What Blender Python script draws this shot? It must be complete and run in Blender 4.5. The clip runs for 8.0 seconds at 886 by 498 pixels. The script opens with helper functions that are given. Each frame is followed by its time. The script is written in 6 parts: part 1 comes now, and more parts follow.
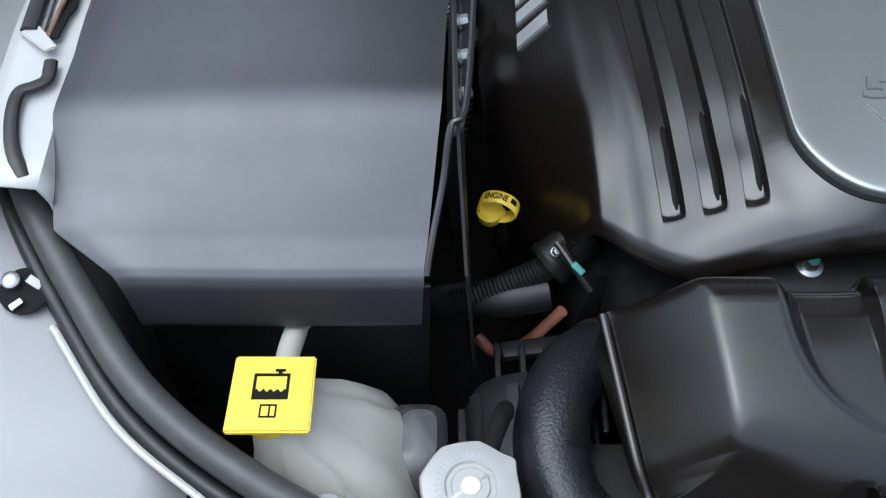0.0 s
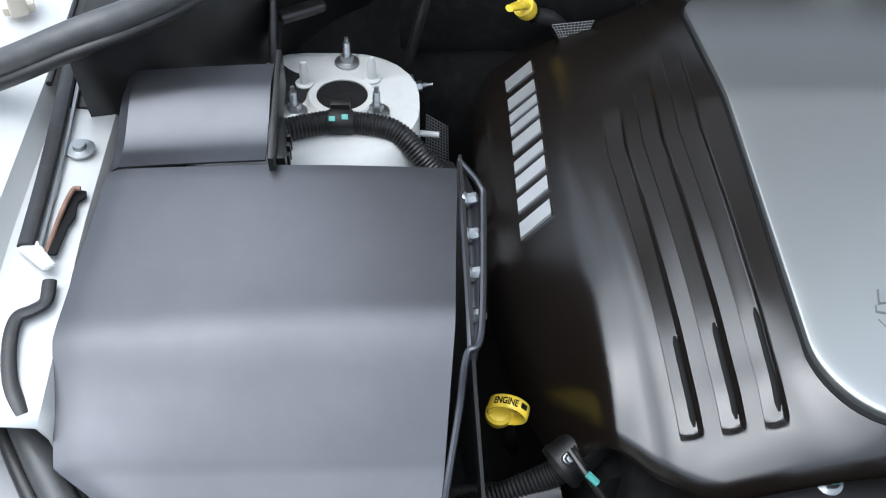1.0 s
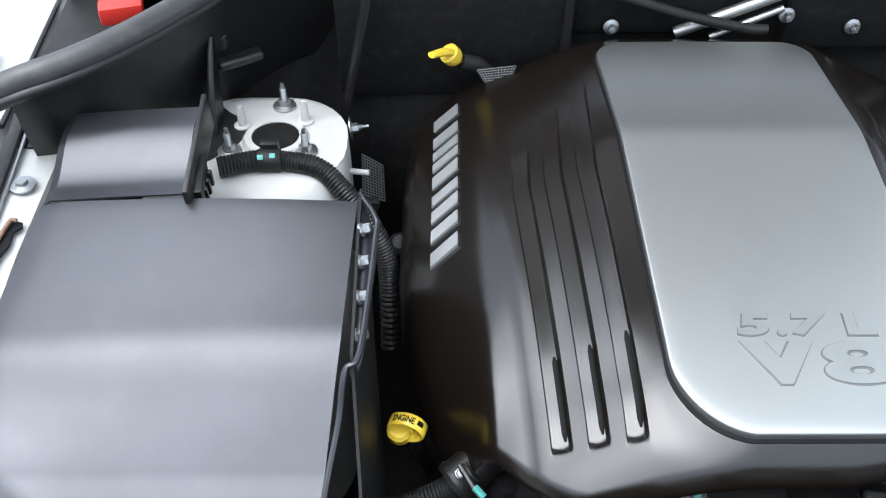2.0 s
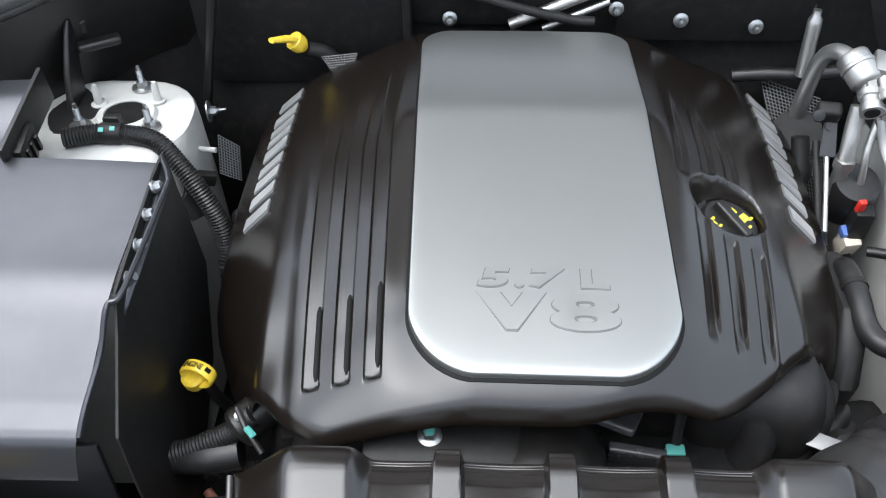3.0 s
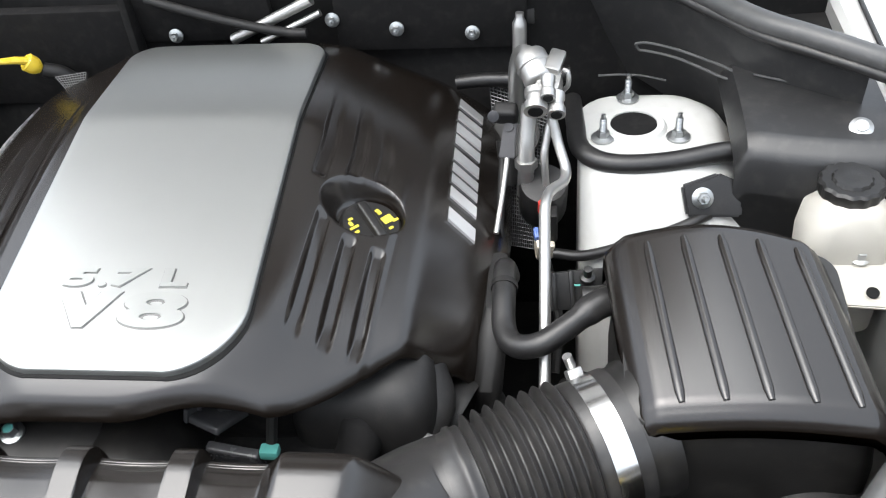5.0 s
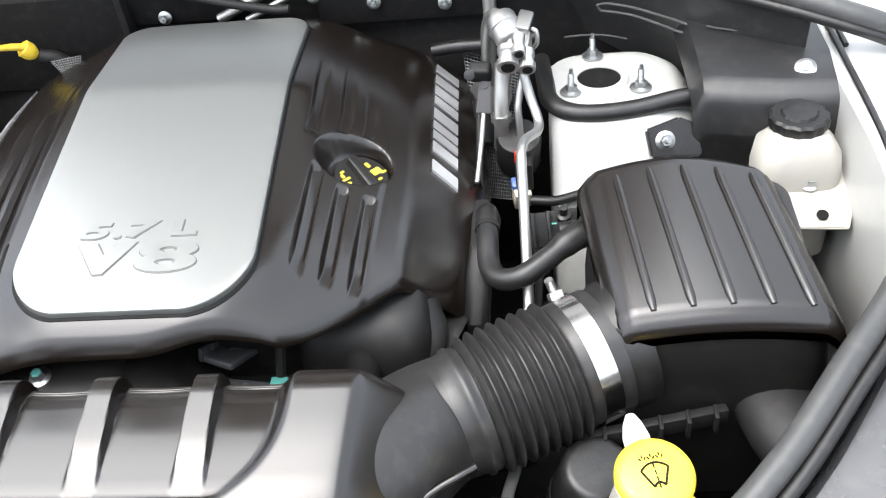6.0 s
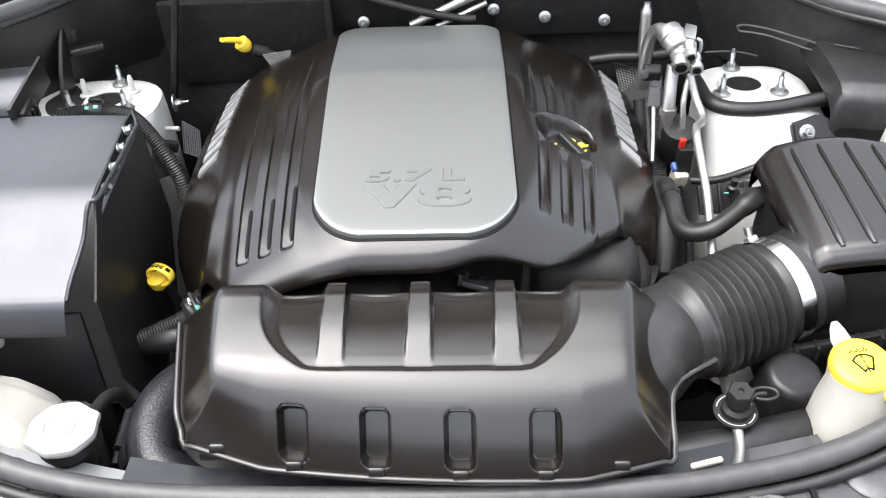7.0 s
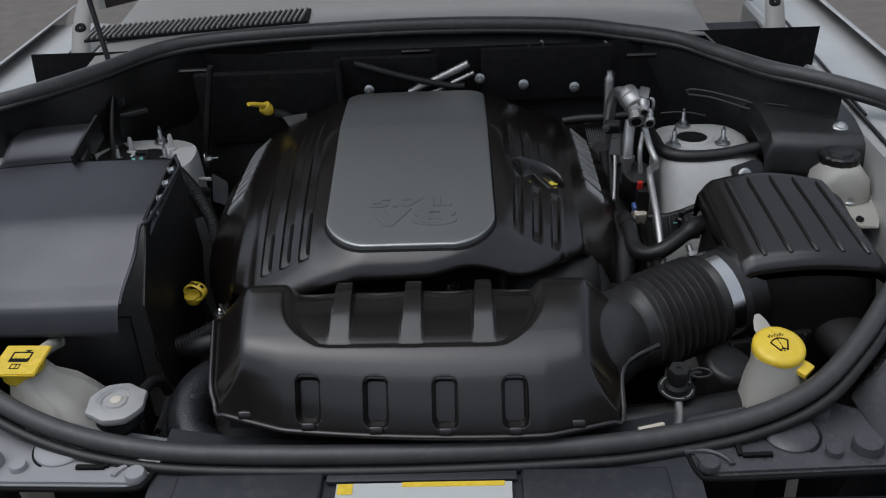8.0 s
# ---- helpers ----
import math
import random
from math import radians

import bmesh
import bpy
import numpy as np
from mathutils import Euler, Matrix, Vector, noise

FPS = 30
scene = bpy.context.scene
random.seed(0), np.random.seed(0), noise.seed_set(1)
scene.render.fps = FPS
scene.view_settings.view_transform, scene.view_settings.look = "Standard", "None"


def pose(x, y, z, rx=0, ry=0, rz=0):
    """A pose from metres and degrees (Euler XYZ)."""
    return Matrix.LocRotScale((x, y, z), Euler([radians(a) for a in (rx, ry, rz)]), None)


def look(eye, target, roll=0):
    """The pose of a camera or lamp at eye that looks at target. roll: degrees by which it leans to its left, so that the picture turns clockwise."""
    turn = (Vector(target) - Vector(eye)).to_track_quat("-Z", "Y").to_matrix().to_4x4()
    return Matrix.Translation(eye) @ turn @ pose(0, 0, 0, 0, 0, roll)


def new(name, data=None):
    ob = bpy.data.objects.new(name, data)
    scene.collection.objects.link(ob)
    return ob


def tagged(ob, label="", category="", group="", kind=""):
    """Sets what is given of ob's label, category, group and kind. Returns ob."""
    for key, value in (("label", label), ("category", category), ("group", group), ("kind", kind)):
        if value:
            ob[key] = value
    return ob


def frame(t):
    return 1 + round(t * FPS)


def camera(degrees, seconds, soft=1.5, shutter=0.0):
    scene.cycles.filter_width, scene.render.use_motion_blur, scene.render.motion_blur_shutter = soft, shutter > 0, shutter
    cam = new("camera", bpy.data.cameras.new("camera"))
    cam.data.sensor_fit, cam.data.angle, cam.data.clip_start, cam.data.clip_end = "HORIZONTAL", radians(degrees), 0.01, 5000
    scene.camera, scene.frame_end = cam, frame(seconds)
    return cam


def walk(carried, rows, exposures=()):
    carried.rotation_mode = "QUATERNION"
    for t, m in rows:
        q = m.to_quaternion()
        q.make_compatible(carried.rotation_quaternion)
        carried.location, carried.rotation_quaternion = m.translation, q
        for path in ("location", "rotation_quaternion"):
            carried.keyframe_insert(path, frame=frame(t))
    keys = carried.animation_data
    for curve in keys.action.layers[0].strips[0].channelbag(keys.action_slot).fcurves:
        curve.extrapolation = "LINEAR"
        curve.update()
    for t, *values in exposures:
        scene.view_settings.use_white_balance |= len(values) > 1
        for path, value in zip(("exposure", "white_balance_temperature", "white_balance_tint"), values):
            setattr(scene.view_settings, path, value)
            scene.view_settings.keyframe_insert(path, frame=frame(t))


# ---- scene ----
cam = camera(50.0, 8.0, soft=1.15)
EXPOSURES = [(0.0, 0.58, 5640, 6), (1.0, 1.05, 5740, 6), (2.5, 1.38, 5980, 7), (3.5, 1.50, 6150, 8), (4.5, 1.55, 6300, 8), (6.5, 1.95, 6350, 9), (7.3, 1.70, 6380, 10), (7.5, 1.20, 6350, 10), (7.8, 0.46, 6150, 9), (8.0, -0.48, 5980, 9)]
PATH = [
    (0, (-0.448, 0.051, 1.609), (-0.404, 1.307, 0.053), 1.8),
    (0.5, (-0.477, 0.14, 1.651), (-0.378, 1.426, 0.122), 3.1),
    (1, (-0.492, 0.173, 1.688), (-0.369, 1.519, 0.214), 3.5),
    (1.2, (-0.486, 0.178, 1.692), (-0.364, 1.529, 0.223), 3.5),
    (2.3, (-0.267, 0.071, 1.737), (-0.274, 1.513, 0.351), -0.4),
    (2.5, (-0.208, 0.052, 1.732), (-0.231, 1.503, 0.355), -0.8),
    (3, (-0.056, 0.002, 1.719), (-0.134, 1.473, 0.366), -0.9),
    (3.5, (0.006, -0.023, 1.724), (-0.097, 1.456, 0.381), -1.3),
    (4, (0.114, -0.016, 1.703), (-0.015, 1.481, 0.383), -3.4),
    (4.5, (0.307, -0.005, 1.69), (0.1, 1.495, 0.383), -4.0),
    (5, (0.449, 0.006, 1.67), (0.2, 1.517, 0.384), -6.0),
    (5.2, (0.484, 0.0, 1.666), (0.234, 1.514, 0.382), -6.6),
    (6.3, (0.373, -0.183, 1.677), (0.216, 1.342, 0.393), -6.6),
    (6.5, (0.272, -0.242, 1.68), (0.148, 1.3, 0.413), -5.4),
    (7, (0.088, -0.4, 1.723), (0.018, 1.213, 0.542), -2.6),
    (7.2, (0.075, -0.462, 1.738), (-0.01, 1.189, 0.612), -2.5),
    (7.5, (0.07, -0.528, 1.735), (0.019, 1.163, 0.668), -2.4),
    (8, (0.12, -0.683, 1.748), (0.04, 1.05, 0.753), -2.9),
]
walk(cam, [(t, look(eye, target, roll)) for t, eye, target, roll in PATH], EXPOSURES)

# ---- world and light: overcast daylight from the front and the left, raised bonnet behind ----
world = bpy.data.worlds.new("sky_world")
scene.world = world
world.use_nodes = True
wn = world.node_tree.nodes
sky = wn.new("ShaderNodeTexSky")
sky.sky_type = "NISHITA"
sky.sun_disc = False
sky.sun_elevation = radians(70)
sky.sun_rotation = radians(249)
sky.air_density, sky.dust_density = 0.6, 6.0
sky.ozone_density = 1.0
wn["Background"].inputs["Strength"].default_value = 0.15
cloud = wn.new("ShaderNodeHueSaturation")
cloud.inputs["Saturation"].default_value = 0.6
world.node_tree.links.new(sky.outputs[0], cloud.inputs["Color"])
deck = wn.new("ShaderNodeMix")  # an even cloud deck covers most of the sky
deck.data_type = "RGBA"
deck.inputs["Factor"].default_value = 0.45
deck.inputs["B"].default_value = (6.2, 6.5, 6.9, 1)
world.node_tree.links.new(cloud.outputs[0], deck.inputs["A"])
world.node_tree.links.new(deck.outputs["Result"], wn["Background"].inputs[0])

sun_data = bpy.data.lights.new("sun", "SUN")
sun_data.energy, sun_data.angle, sun_data.color = 1.2, radians(75), (1.0, 0.985, 0.96)
sun = new("sun", sun_data)
sun.matrix_world = look((-1.3, 0.1, 4.8), (0, 0.6, 1.0))


# ---- materials ----
def mat(name, color, rough=0.5, metal=0.0, grain=0.0, grain_scale=400.0, var=0.12, var_scale=9.0, rough_var=0.08,
        coat=0.0, trans=0.0, sss=0.0, bump_d=0.0004, spec=0.5, dust=0.0):
    m = bpy.data.materials.new(name)
    m.use_nodes = True
    nt = m.node_tree
    n, l = nt.nodes, nt.links
    b = n["Principled BSDF"]
    tc = n.new("ShaderNodeTexCoord")
    big = n.new("ShaderNodeTexNoise")
    big.inputs["Scale"].default_value, big.inputs["Detail"].default_value = var_scale, 6
    l.new(tc.outputs["Object"], big.inputs["Vector"])
    ramp = n.new("ShaderNodeMix")
    ramp.data_type = "RGBA"
    lo = [c * (1 - var) for c in color]
    hi = [min(1, c * (1 + var)) for c in color]
    ramp.inputs["A"].default_value = (*lo, 1)
    ramp.inputs["B"].default_value = (*hi, 1)
    l.new(big.outputs["Fac"], ramp.inputs["Factor"])
    out = ramp.outputs["Result"]
    if dust:
        fine = n.new("ShaderNodeTexNoise")
        fine.inputs["Scale"].default_value, fine.inputs["Detail"].default_value = 60, 8
        l.new(tc.outputs["Object"], fine.inputs["Vector"])
        dr = n.new("ShaderNodeMapRange")
        dr.inputs["From Min"].default_value, dr.inputs["From Max"].default_value = 0.5, 0.8
        dr.inputs["To Max"].default_value = dust
        l.new(fine.outputs["Fac"], dr.inputs["Value"])
        dm = n.new("ShaderNodeMix")
        dm.data_type = "RGBA"
        l.new(dr.outputs[0], dm.inputs["Factor"])
        l.new(out, dm.inputs["A"])
        dm.inputs["B"].default_value = (0.3, 0.28, 0.25, 1)
        out = dm.outputs["Result"]
    l.new(out, b.inputs["Base Color"])
    rr = n.new("ShaderNodeMapRange")
    rr.inputs["To Min"].default_value, rr.inputs["To Max"].default_value = max(0.02, rough - rough_var), min(1, rough + rough_var)
    rn = n.new("ShaderNodeTexNoise")
    rn.inputs["Scale"].default_value, rn.inputs["Detail"].default_value = 35, 5
    l.new(tc.outputs["Object"], rn.inputs["Vector"])
    l.new(rn.outputs["Fac"], rr.inputs["Value"])
    l.new(rr.outputs[0], b.inputs["Roughness"])
    b.inputs["Metallic"].default_value = metal
    b.inputs["Coat Weight"].default_value = coat
    b.inputs["Transmission Weight"].default_value = trans
    b.inputs["Specular IOR Level"].default_value = spec
    if sss:
        b.inputs["Subsurface Weight"].default_value = sss
        b.inputs["Subsurface Radius"].default_value = (0.02, 0.02, 0.018)
    if grain:
        g = n.new("ShaderNodeTexNoise")
        g.inputs["Scale"].default_value, g.inputs["Detail"].default_value = grain_scale, 3
        l.new(tc.outputs["Object"], g.inputs["Vector"])
        bp = n.new("ShaderNodeBump")
        bp.inputs["Strength"].default_value, bp.inputs["Distance"].default_value = grain, bump_d
        l.new(g.outputs["Fac"], bp.inputs["Height"])
        l.new(bp.outputs[0], b.inputs["Normal"])
    return m


COVER = mat("cover_black_plastic", (0.0066, 0.0048, 0.0036), 0.25, grain=0.05, spec=0.8, grain_scale=900, var=0.10, rough_var=0.02)
BLACK = mat("black_plastic", (0.009, 0.0085, 0.008), 0.40, grain=0.3, grain_scale=500, dust=0.03)
DARK = mat("dark_plastic", (0.0105, 0.0100, 0.0098), 0.55, grain=0.3, dust=0.03, spec=0.35)
PITCH = mat("grime_and_shade_black", (0.0065, 0.0062, 0.0062), 0.8, grain=0.4, grain_scale=120, bump_d=0.002, dust=0.03, spec=0.2)
RUBBER = mat("rubber", (0.012, 0.0115, 0.0115), 0.40, grain=0.4, grain_scale=300, dust=0.05)
SEAL = mat("seal_rubber", (0.050, 0.050, 0.050), 0.40, grain=0.35, grain_scale=350, dust=0.10, var=0.25)
SHEET = mat("battery_sheet", (0.075, 0.076, 0.083), 0.35, metal=0.85, grain=0.10, grain_scale=250, dust=0.02, rough_var=0.05, var=0.20)
SILVER = mat("silver_paint", (0.40, 0.41, 0.40), 0.38, metal=0.9, grain=0.12, grain_scale=1200, var=0.04, rough_var=0.04)
LETTER = mat("lettering_silver", (0.39, 0.40, 0.39), 0.38, metal=0.9, grain=0.12, grain_scale=1200, var=0.04)
EMBLEM = mat("emblem_silver", (0.74, 0.74, 0.74), 0.38, metal=0.8, var=0.05)
WHITE = mat("pale_silver_body_paint", (0.47, 0.47, 0.455), 0.34, metal=0.05, coat=0.3, var=0.05, dust=0.12)
PRIMER = mat("tower_paint", (0.48, 0.48, 0.46), 0.42, var=0.09, var_scale=14, dust=0.20, grain=0.1, grain_scale=90)
CAPMETAL = mat("pressed_tin", (0.38, 0.375, 0.36), 0.42, metal=0.2, grain=0.2, var=0.08, dust=0.1)
ALU = mat("aluminium", (0.46, 0.455, 0.44), 0.42, metal=0.95, grain=0.3, grain_scale=260, var=0.12)
ZINC = mat("zinc", (0.42, 0.43, 0.43), 0.36, metal=0.95, grain=0.2, var=0.15, var_scale=60)
CHROME = mat("steel_band", (0.72, 0.71, 0.69), 0.18, metal=1.0, var=0.05)
YELLOW = mat("yellow_plastic", (0.80, 0.57, 0.045), 0.28, var=0.06, grain=0.12, dust=0.06, sss=0.05)
INK = mat("black_ink", (0.004, 0.004, 0.004), 0.7, spec=0.2)
YINK = mat("yellow_ink", (0.75, 0.62, 0.05), 0.6)
TANK = mat("milky_plastic", (0.41, 0.395, 0.355), 0.42, var=0.10, var_scale=14, grain=0.2, grain_scale=120, sss=0.5, dust=0.06)
LEFTGREY = mat("left_grey_toned_for_light", (0.30, 0.30, 0.305), 0.40, grain=0.2, dust=0.08, var=0.12)
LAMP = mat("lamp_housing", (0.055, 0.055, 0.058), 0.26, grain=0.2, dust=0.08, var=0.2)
PANEL = mat("grey_front_panel", (0.020, 0.022, 0.026), 0.42, grain=0.25, dust=0.08)
COPPER = mat("copper_sleeve", (0.42, 0.17, 0.11), 0.5, grain=0.3)
TEAL = mat("teal_paint_mark", (0.10, 0.36, 0.32), 0.5)
RED = mat("red_plastic", (0.55, 0.03, 0.02), 0.4)
BLUE = mat("blue_plastic", (0.10, 0.18, 0.50), 0.45)
CREAM = mat("cream_plastic", (0.62, 0.56, 0.46), 0.5)
PAPER = mat("label_paper", (0.50, 0.51, 0.49), 0.5, var=0.03)
FOIL = mat("heat_foil", (0.15, 0.15, 0.15), 0.42, metal=0.9)
RUST = mat("rusty_steel", (0.22, 0.13, 0.09), 0.6, metal=0.4, var=0.5, var_scale=60)
COWL = mat("pale_cowl_paint", (0.26, 0.25, 0.232), 0.4, var=0.1, dust=0.2)
GLASSY = mat("dark_windscreen", (0.030, 0.030, 0.032), 0.06, var=0.02, rough_var=0.01)
GROUND = mat("paving", (0.14, 0.124, 0.106), 0.85, grain=0.6, grain_scale=80, bump_d=0.004, var=0.3)
WALLGREY = mat("unseen_wall_grey", (0.10, 0.096, 0.09), 0.9, grain=0.5, grain_scale=60, bump_d=0.003, var=0.2, var_scale=2.0)
LETTERSHADE = mat("letter_shade_silver", (0.17, 0.17, 0.165), 0.45, metal=0.5, var=0.3, var_scale=60)
BELLOWS = mat("bellows_rubber", (0.021, 0.020, 0.0195), 0.35, grain=0.3, grain_scale=300, dust=0.06)
LINER = mat("bonnet_liner", (0.044, 0.035, 0.028), 0.9, grain=0.5, grain_scale=200, bump_d=0.002)
WINGSKIN = mat("wing_liner_plastic", (0.019, 0.019, 0.0195), 0.40, grain=0.25, grain_scale=350, dust=0.06, var=0.25)
KNIT = mat("knit_sleeve", (0.016, 0.016, 0.019), 0.32, grain=0.5, grain_scale=300, bump_d=0.0018, var=0.3, var_scale=200)

INNER = mat("bonnet_inner_paint", (0.60, 0.585, 0.56), 0.35, coat=0.2, var=0.03)
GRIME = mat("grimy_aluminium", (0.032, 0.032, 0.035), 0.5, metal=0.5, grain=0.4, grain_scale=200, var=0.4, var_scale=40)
PLATE = mat("grey_sheet_metal", (0.22, 0.225, 0.23), 0.42, metal=0.2, var=0.1, dust=0.1)


# ---- mesh helpers ----
def finish(bm, name, material, angle=38, smooth=True):
    me = bpy.data.meshes.new(name)
    bmesh.ops.recalc_face_normals(bm, faces=bm.faces)
    bm.to_mesh(me)
    bm.free()
    if smooth:
        me.shade_smooth()
        me.set_sharp_from_angle(angle=radians(angle))
    me.materials.append(material)
    return me


def part(name, bm, material, parent, label="", angle=38):
    ob = new(name, finish(bm, name, material, angle))
    ob.parent = parent
    if parent is not None and parent.type == "EMPTY":
        ob.matrix_parent_inverse = Matrix.Translation(parent.location).inverted()
    return tagged(ob, label)


def thing(name, at, label, category, group="", kind=""):
    ob = new(name)
    ob.empty_display_size = 0.05
    ob.location = at
    return tagged(ob, label, category, group, kind)


def spline(points, n=8):
    pts = [Vector(p) for p in points]
    pts = [2 * pts[0] - pts[1]] + pts + [2 * pts[-1] - pts[-2]]
    out = []
    for i in range(1, len(pts) - 2):
        a, b, c, d = pts[i - 1:i + 3]
        for k in range(n):
            t = k / n
            out.append(0.5 * ((2 * b) + (c - a) * t + (2 * a - 5 * b + 4 * c - d) * t * t + (3 * b - a - 3 * c + d) * t ** 3))
    out.append(pts[-2])
    return out


def sweep(bm, pts, radius, seg=12, caps=True, squash=1.0):
    """A round bar along pts; radius is a number or a function of (i, share)."""
    n = len(pts)
    rings = []
    up = Vector((0, 0, 1))
    for i, p in enumerate(pts):
        d = (pts[min(i + 1, n - 1)] - pts[max(i - 1, 0)]).normalized()
        side = d.cross(up)
        if side.length < 0.05:
            side = d.cross(Vector((0, 1, 0)))
        side.normalize()
        if i and side.dot(last) < 0:
            side = -side
        last = side
        nn = side.cross(d).normalized()
        r = radius(i, i / (n - 1)) if callable(radius) else radius
        rings.append([bm.verts.new(p + (side * math.cos(a) + nn * math.sin(a) * squash) * r)
                      for a in (2 * math.pi * k / seg for k in range(seg))])
    for a, b in zip(rings, rings[1:]):
        for k in range(seg):
            bm.faces.new((a[k], a[(k + 1) % seg], b[(k + 1) % seg], b[k]))
    if caps:
        bm.faces.new(rings[0][::-1])
        bm.faces.new(rings[-1])
    return bm


def tube(points, radius, seg=12, n=8, squash=1.0):
    return sweep(bmesh.new(), spline(points, n) if len(points) > 2 else [Vector(p) for p in points], radius, seg, True, squash)


def lathe(profile, m=None, seg=24, bm=None, wobble=None):
    """profile: (radius, height) rows, closed at both ends on the axis."""
    bm = bm or bmesh.new()
    m = m or Matrix()
    rings = []
    for r, h in profile:
        if r < 1e-6:
            rings.append([bm.verts.new(m @ Vector((0, 0, h)))])
        else:
            rings.append([bm.verts.new(m @ Vector((r * (wobble(a, h) if wobble else 1) * math.cos(a), r * (wobble(a, h) if wobble else 1) * math.sin(a), h)))
                          for a in (2 * math.pi * k / seg for k in range(seg))])
    for a, b in zip(rings, rings[1:]):
        for k in range(seg):
            q = (k + 1) % seg
            if len(a) == 1 and len(b) > 1:
                bm.faces.new((a[0], b[k], b[q]))
            elif len(b) == 1 and len(a) > 1:
                bm.faces.new((a[k], a[q], b[0]))
            elif len(a) > 1:
                bm.faces.new((a[k], a[q], b[q], b[k]))
    for ring in (rings[0], rings[-1]):
        if len(ring) > 1:
            bm.faces.new(ring)
    return bm


def box(size, m=None, bevel=0.003, seg=2, bm=None):
    own = bmesh.new()
    bmesh.ops.create_cube(own, size=1.0)
    for v in own.verts:
        v.co = Vector((v.co.x * size[0], v.co.y * size[1], v.co.z * size[2]))
    if bevel:
        bmesh.ops.bevel(own, geom=own.edges[:], offset=bevel, segments=seg, affect="EDGES", profile=0.6)
    own.transform(m or Matrix())
    if bm is None:
        return own
    merge(bm, own)
    return bm


def merge(bm, other):
    me = bpy.data.meshes.new("tmp")
    other.to_mesh(me)
    other.free()
    bm.from_mesh(me)
    bpy.data.meshes.remove(me)
    return bm


def grid(fn, us, vs, bm=None, thick=0.0):
    """A sheet through fn(u, v), with an under-side at depth thick."""
    bm = bm or bmesh.new()
    rows = [[bm.verts.new(fn(u, v)) for u in us] for v in vs]
    faces = []
    for a, b in zip(rows, rows[1:]):
        for k in range(len(us) - 1):
            faces.append(bm.faces.new((a[k], a[k + 1], b[k + 1], b[k])))
    if thick:
        bm.normal_update()
        low = [[bm.verts.new(v.co - Vector((0, 0, thick))) for v in r] for r in rows]
        for a, b in zip(low, low[1:]):
            for k in range(len(us) - 1):
                bm.faces.new((a[k], b[k], b[k + 1], a[k + 1]))
        nu, nv = len(us), len(vs)
        loop = [(0, k) for k in range(nu)] + [(j, nu - 1) for j in range(1, nv)] + [(nv - 1, k) for k in range(nu - 2, -1, -1)] + [(j, 0) for j in range(nv - 2, 0, -1)]
        for (a, b), (c, d) in zip(loop, loop[1:] + loop[:1]):
            bm.faces.new((rows[a][b], low[a][b], low[c][d], rows[c][d]))
    return bm


def prism(outline, h, m=None, bevel=0.0, bm=None):
    """outline in x, y; from z = 0 up to h."""
    own = bmesh.new()
    vs = [own.verts.new((x, y, 0)) for x, y in outline]
    f = own.faces.new(vs)
    ext = bmesh.ops.extrude_face_region(own, geom=[f])
    bmesh.ops.translate(own, vec=(0, 0, h), verts=[v for v in ext["geom"] if isinstance(v, bmesh.types.BMVert)])
    if bevel:
        bmesh.ops.bevel(own, geom=own.edges[:], offset=bevel, segments=2, affect="EDGES")
    own.transform(m or Matrix())
    if bm is None:
        return own
    return merge(bm, own)


def loft(rings, cap=True, bm=None):
    bm = bm or bmesh.new()
    rs = [[bm.verts.new(p) for p in r] for r in rings]
    n = len(rs[0])
    for a, b in zip(rs, rs[1:]):
        for k in range(n):
            bm.faces.new((a[k], a[(k + 1) % n], b[(k + 1) % n], b[k]))
    if cap:
        bm.faces.new(rs[0][::-1])
        bm.faces.new(rs[-1])
    return bm


def round_rect(cx, cy, hx, hy, r, z, n=6, tilt_y=0.0):
    out = []
    for sx, sy, a0 in ((1, 1, 0), (-1, 1, 90), (-1, -1, 180), (1, -1, 270)):
        for k in range(n + 1):
            a = radians(a0 + 90 * k / n)
            x, y = cx + sx * (hx - r) + r * math.cos(a), cy + sy * (hy - r) + r * math.sin(a)
            out.append(Vector((x, y, z + tilt_y * (y - cy))))
    return out


def axis(p, d):
    """A pose at p whose z points along d."""
    return Matrix.Translation(p) @ Vector(d).to_track_quat("Z", "Y").to_matrix().to_4x4()


def lerp_rows(rows, x):
    if x <= rows[0][0]:
        return rows[0][1]
    for (a, p), (b, q) in zip(rows, rows[1:]):
        if x <= b:
            return p + (q - p) * (x - a) / (b - a)
    return rows[-1][1]


def smooth_rows(rows, x, r=0.012):
    return sum(lerp_rows(rows, x + r * k) for k in (-2, -1, 0, 1, 2)) / 5


def curve_rows(rows, x):
    """A smooth curve through rows, held at both ends."""
    if x <= rows[0][0]:
        return rows[0][1] + (x - rows[0][0]) * (rows[1][1] - rows[0][1]) / (rows[1][0] - rows[0][0])
    for i in range(len(rows) - 1):
        (a, p), (b, q) = rows[i], rows[i + 1]
        if x <= b:
            (o, m), (c, r) = rows[max(0, i - 1)], rows[min(len(rows) - 1, i + 2)]
            h, t = b - a, (x - a) / (b - a)
            g0, g1 = h * (q - m) / (b - o), h * (r - p) / (c - a)
            return (2 * t ** 3 - 3 * t * t + 1) * p + (t ** 3 - 2 * t * t + t) * g0 + (3 * t * t - 2 * t ** 3) * q + (t ** 3 - t * t) * g1
    return rows[-1][1]


def step(a, b, x):
    t = max(0.0, min(1.0, (x - a) / (b - a)))
    return t * t * (3 - 2 * t)


def lin(a, b, n):
    return [a + (b - a) * k / (n - 1) for k in range(n)]


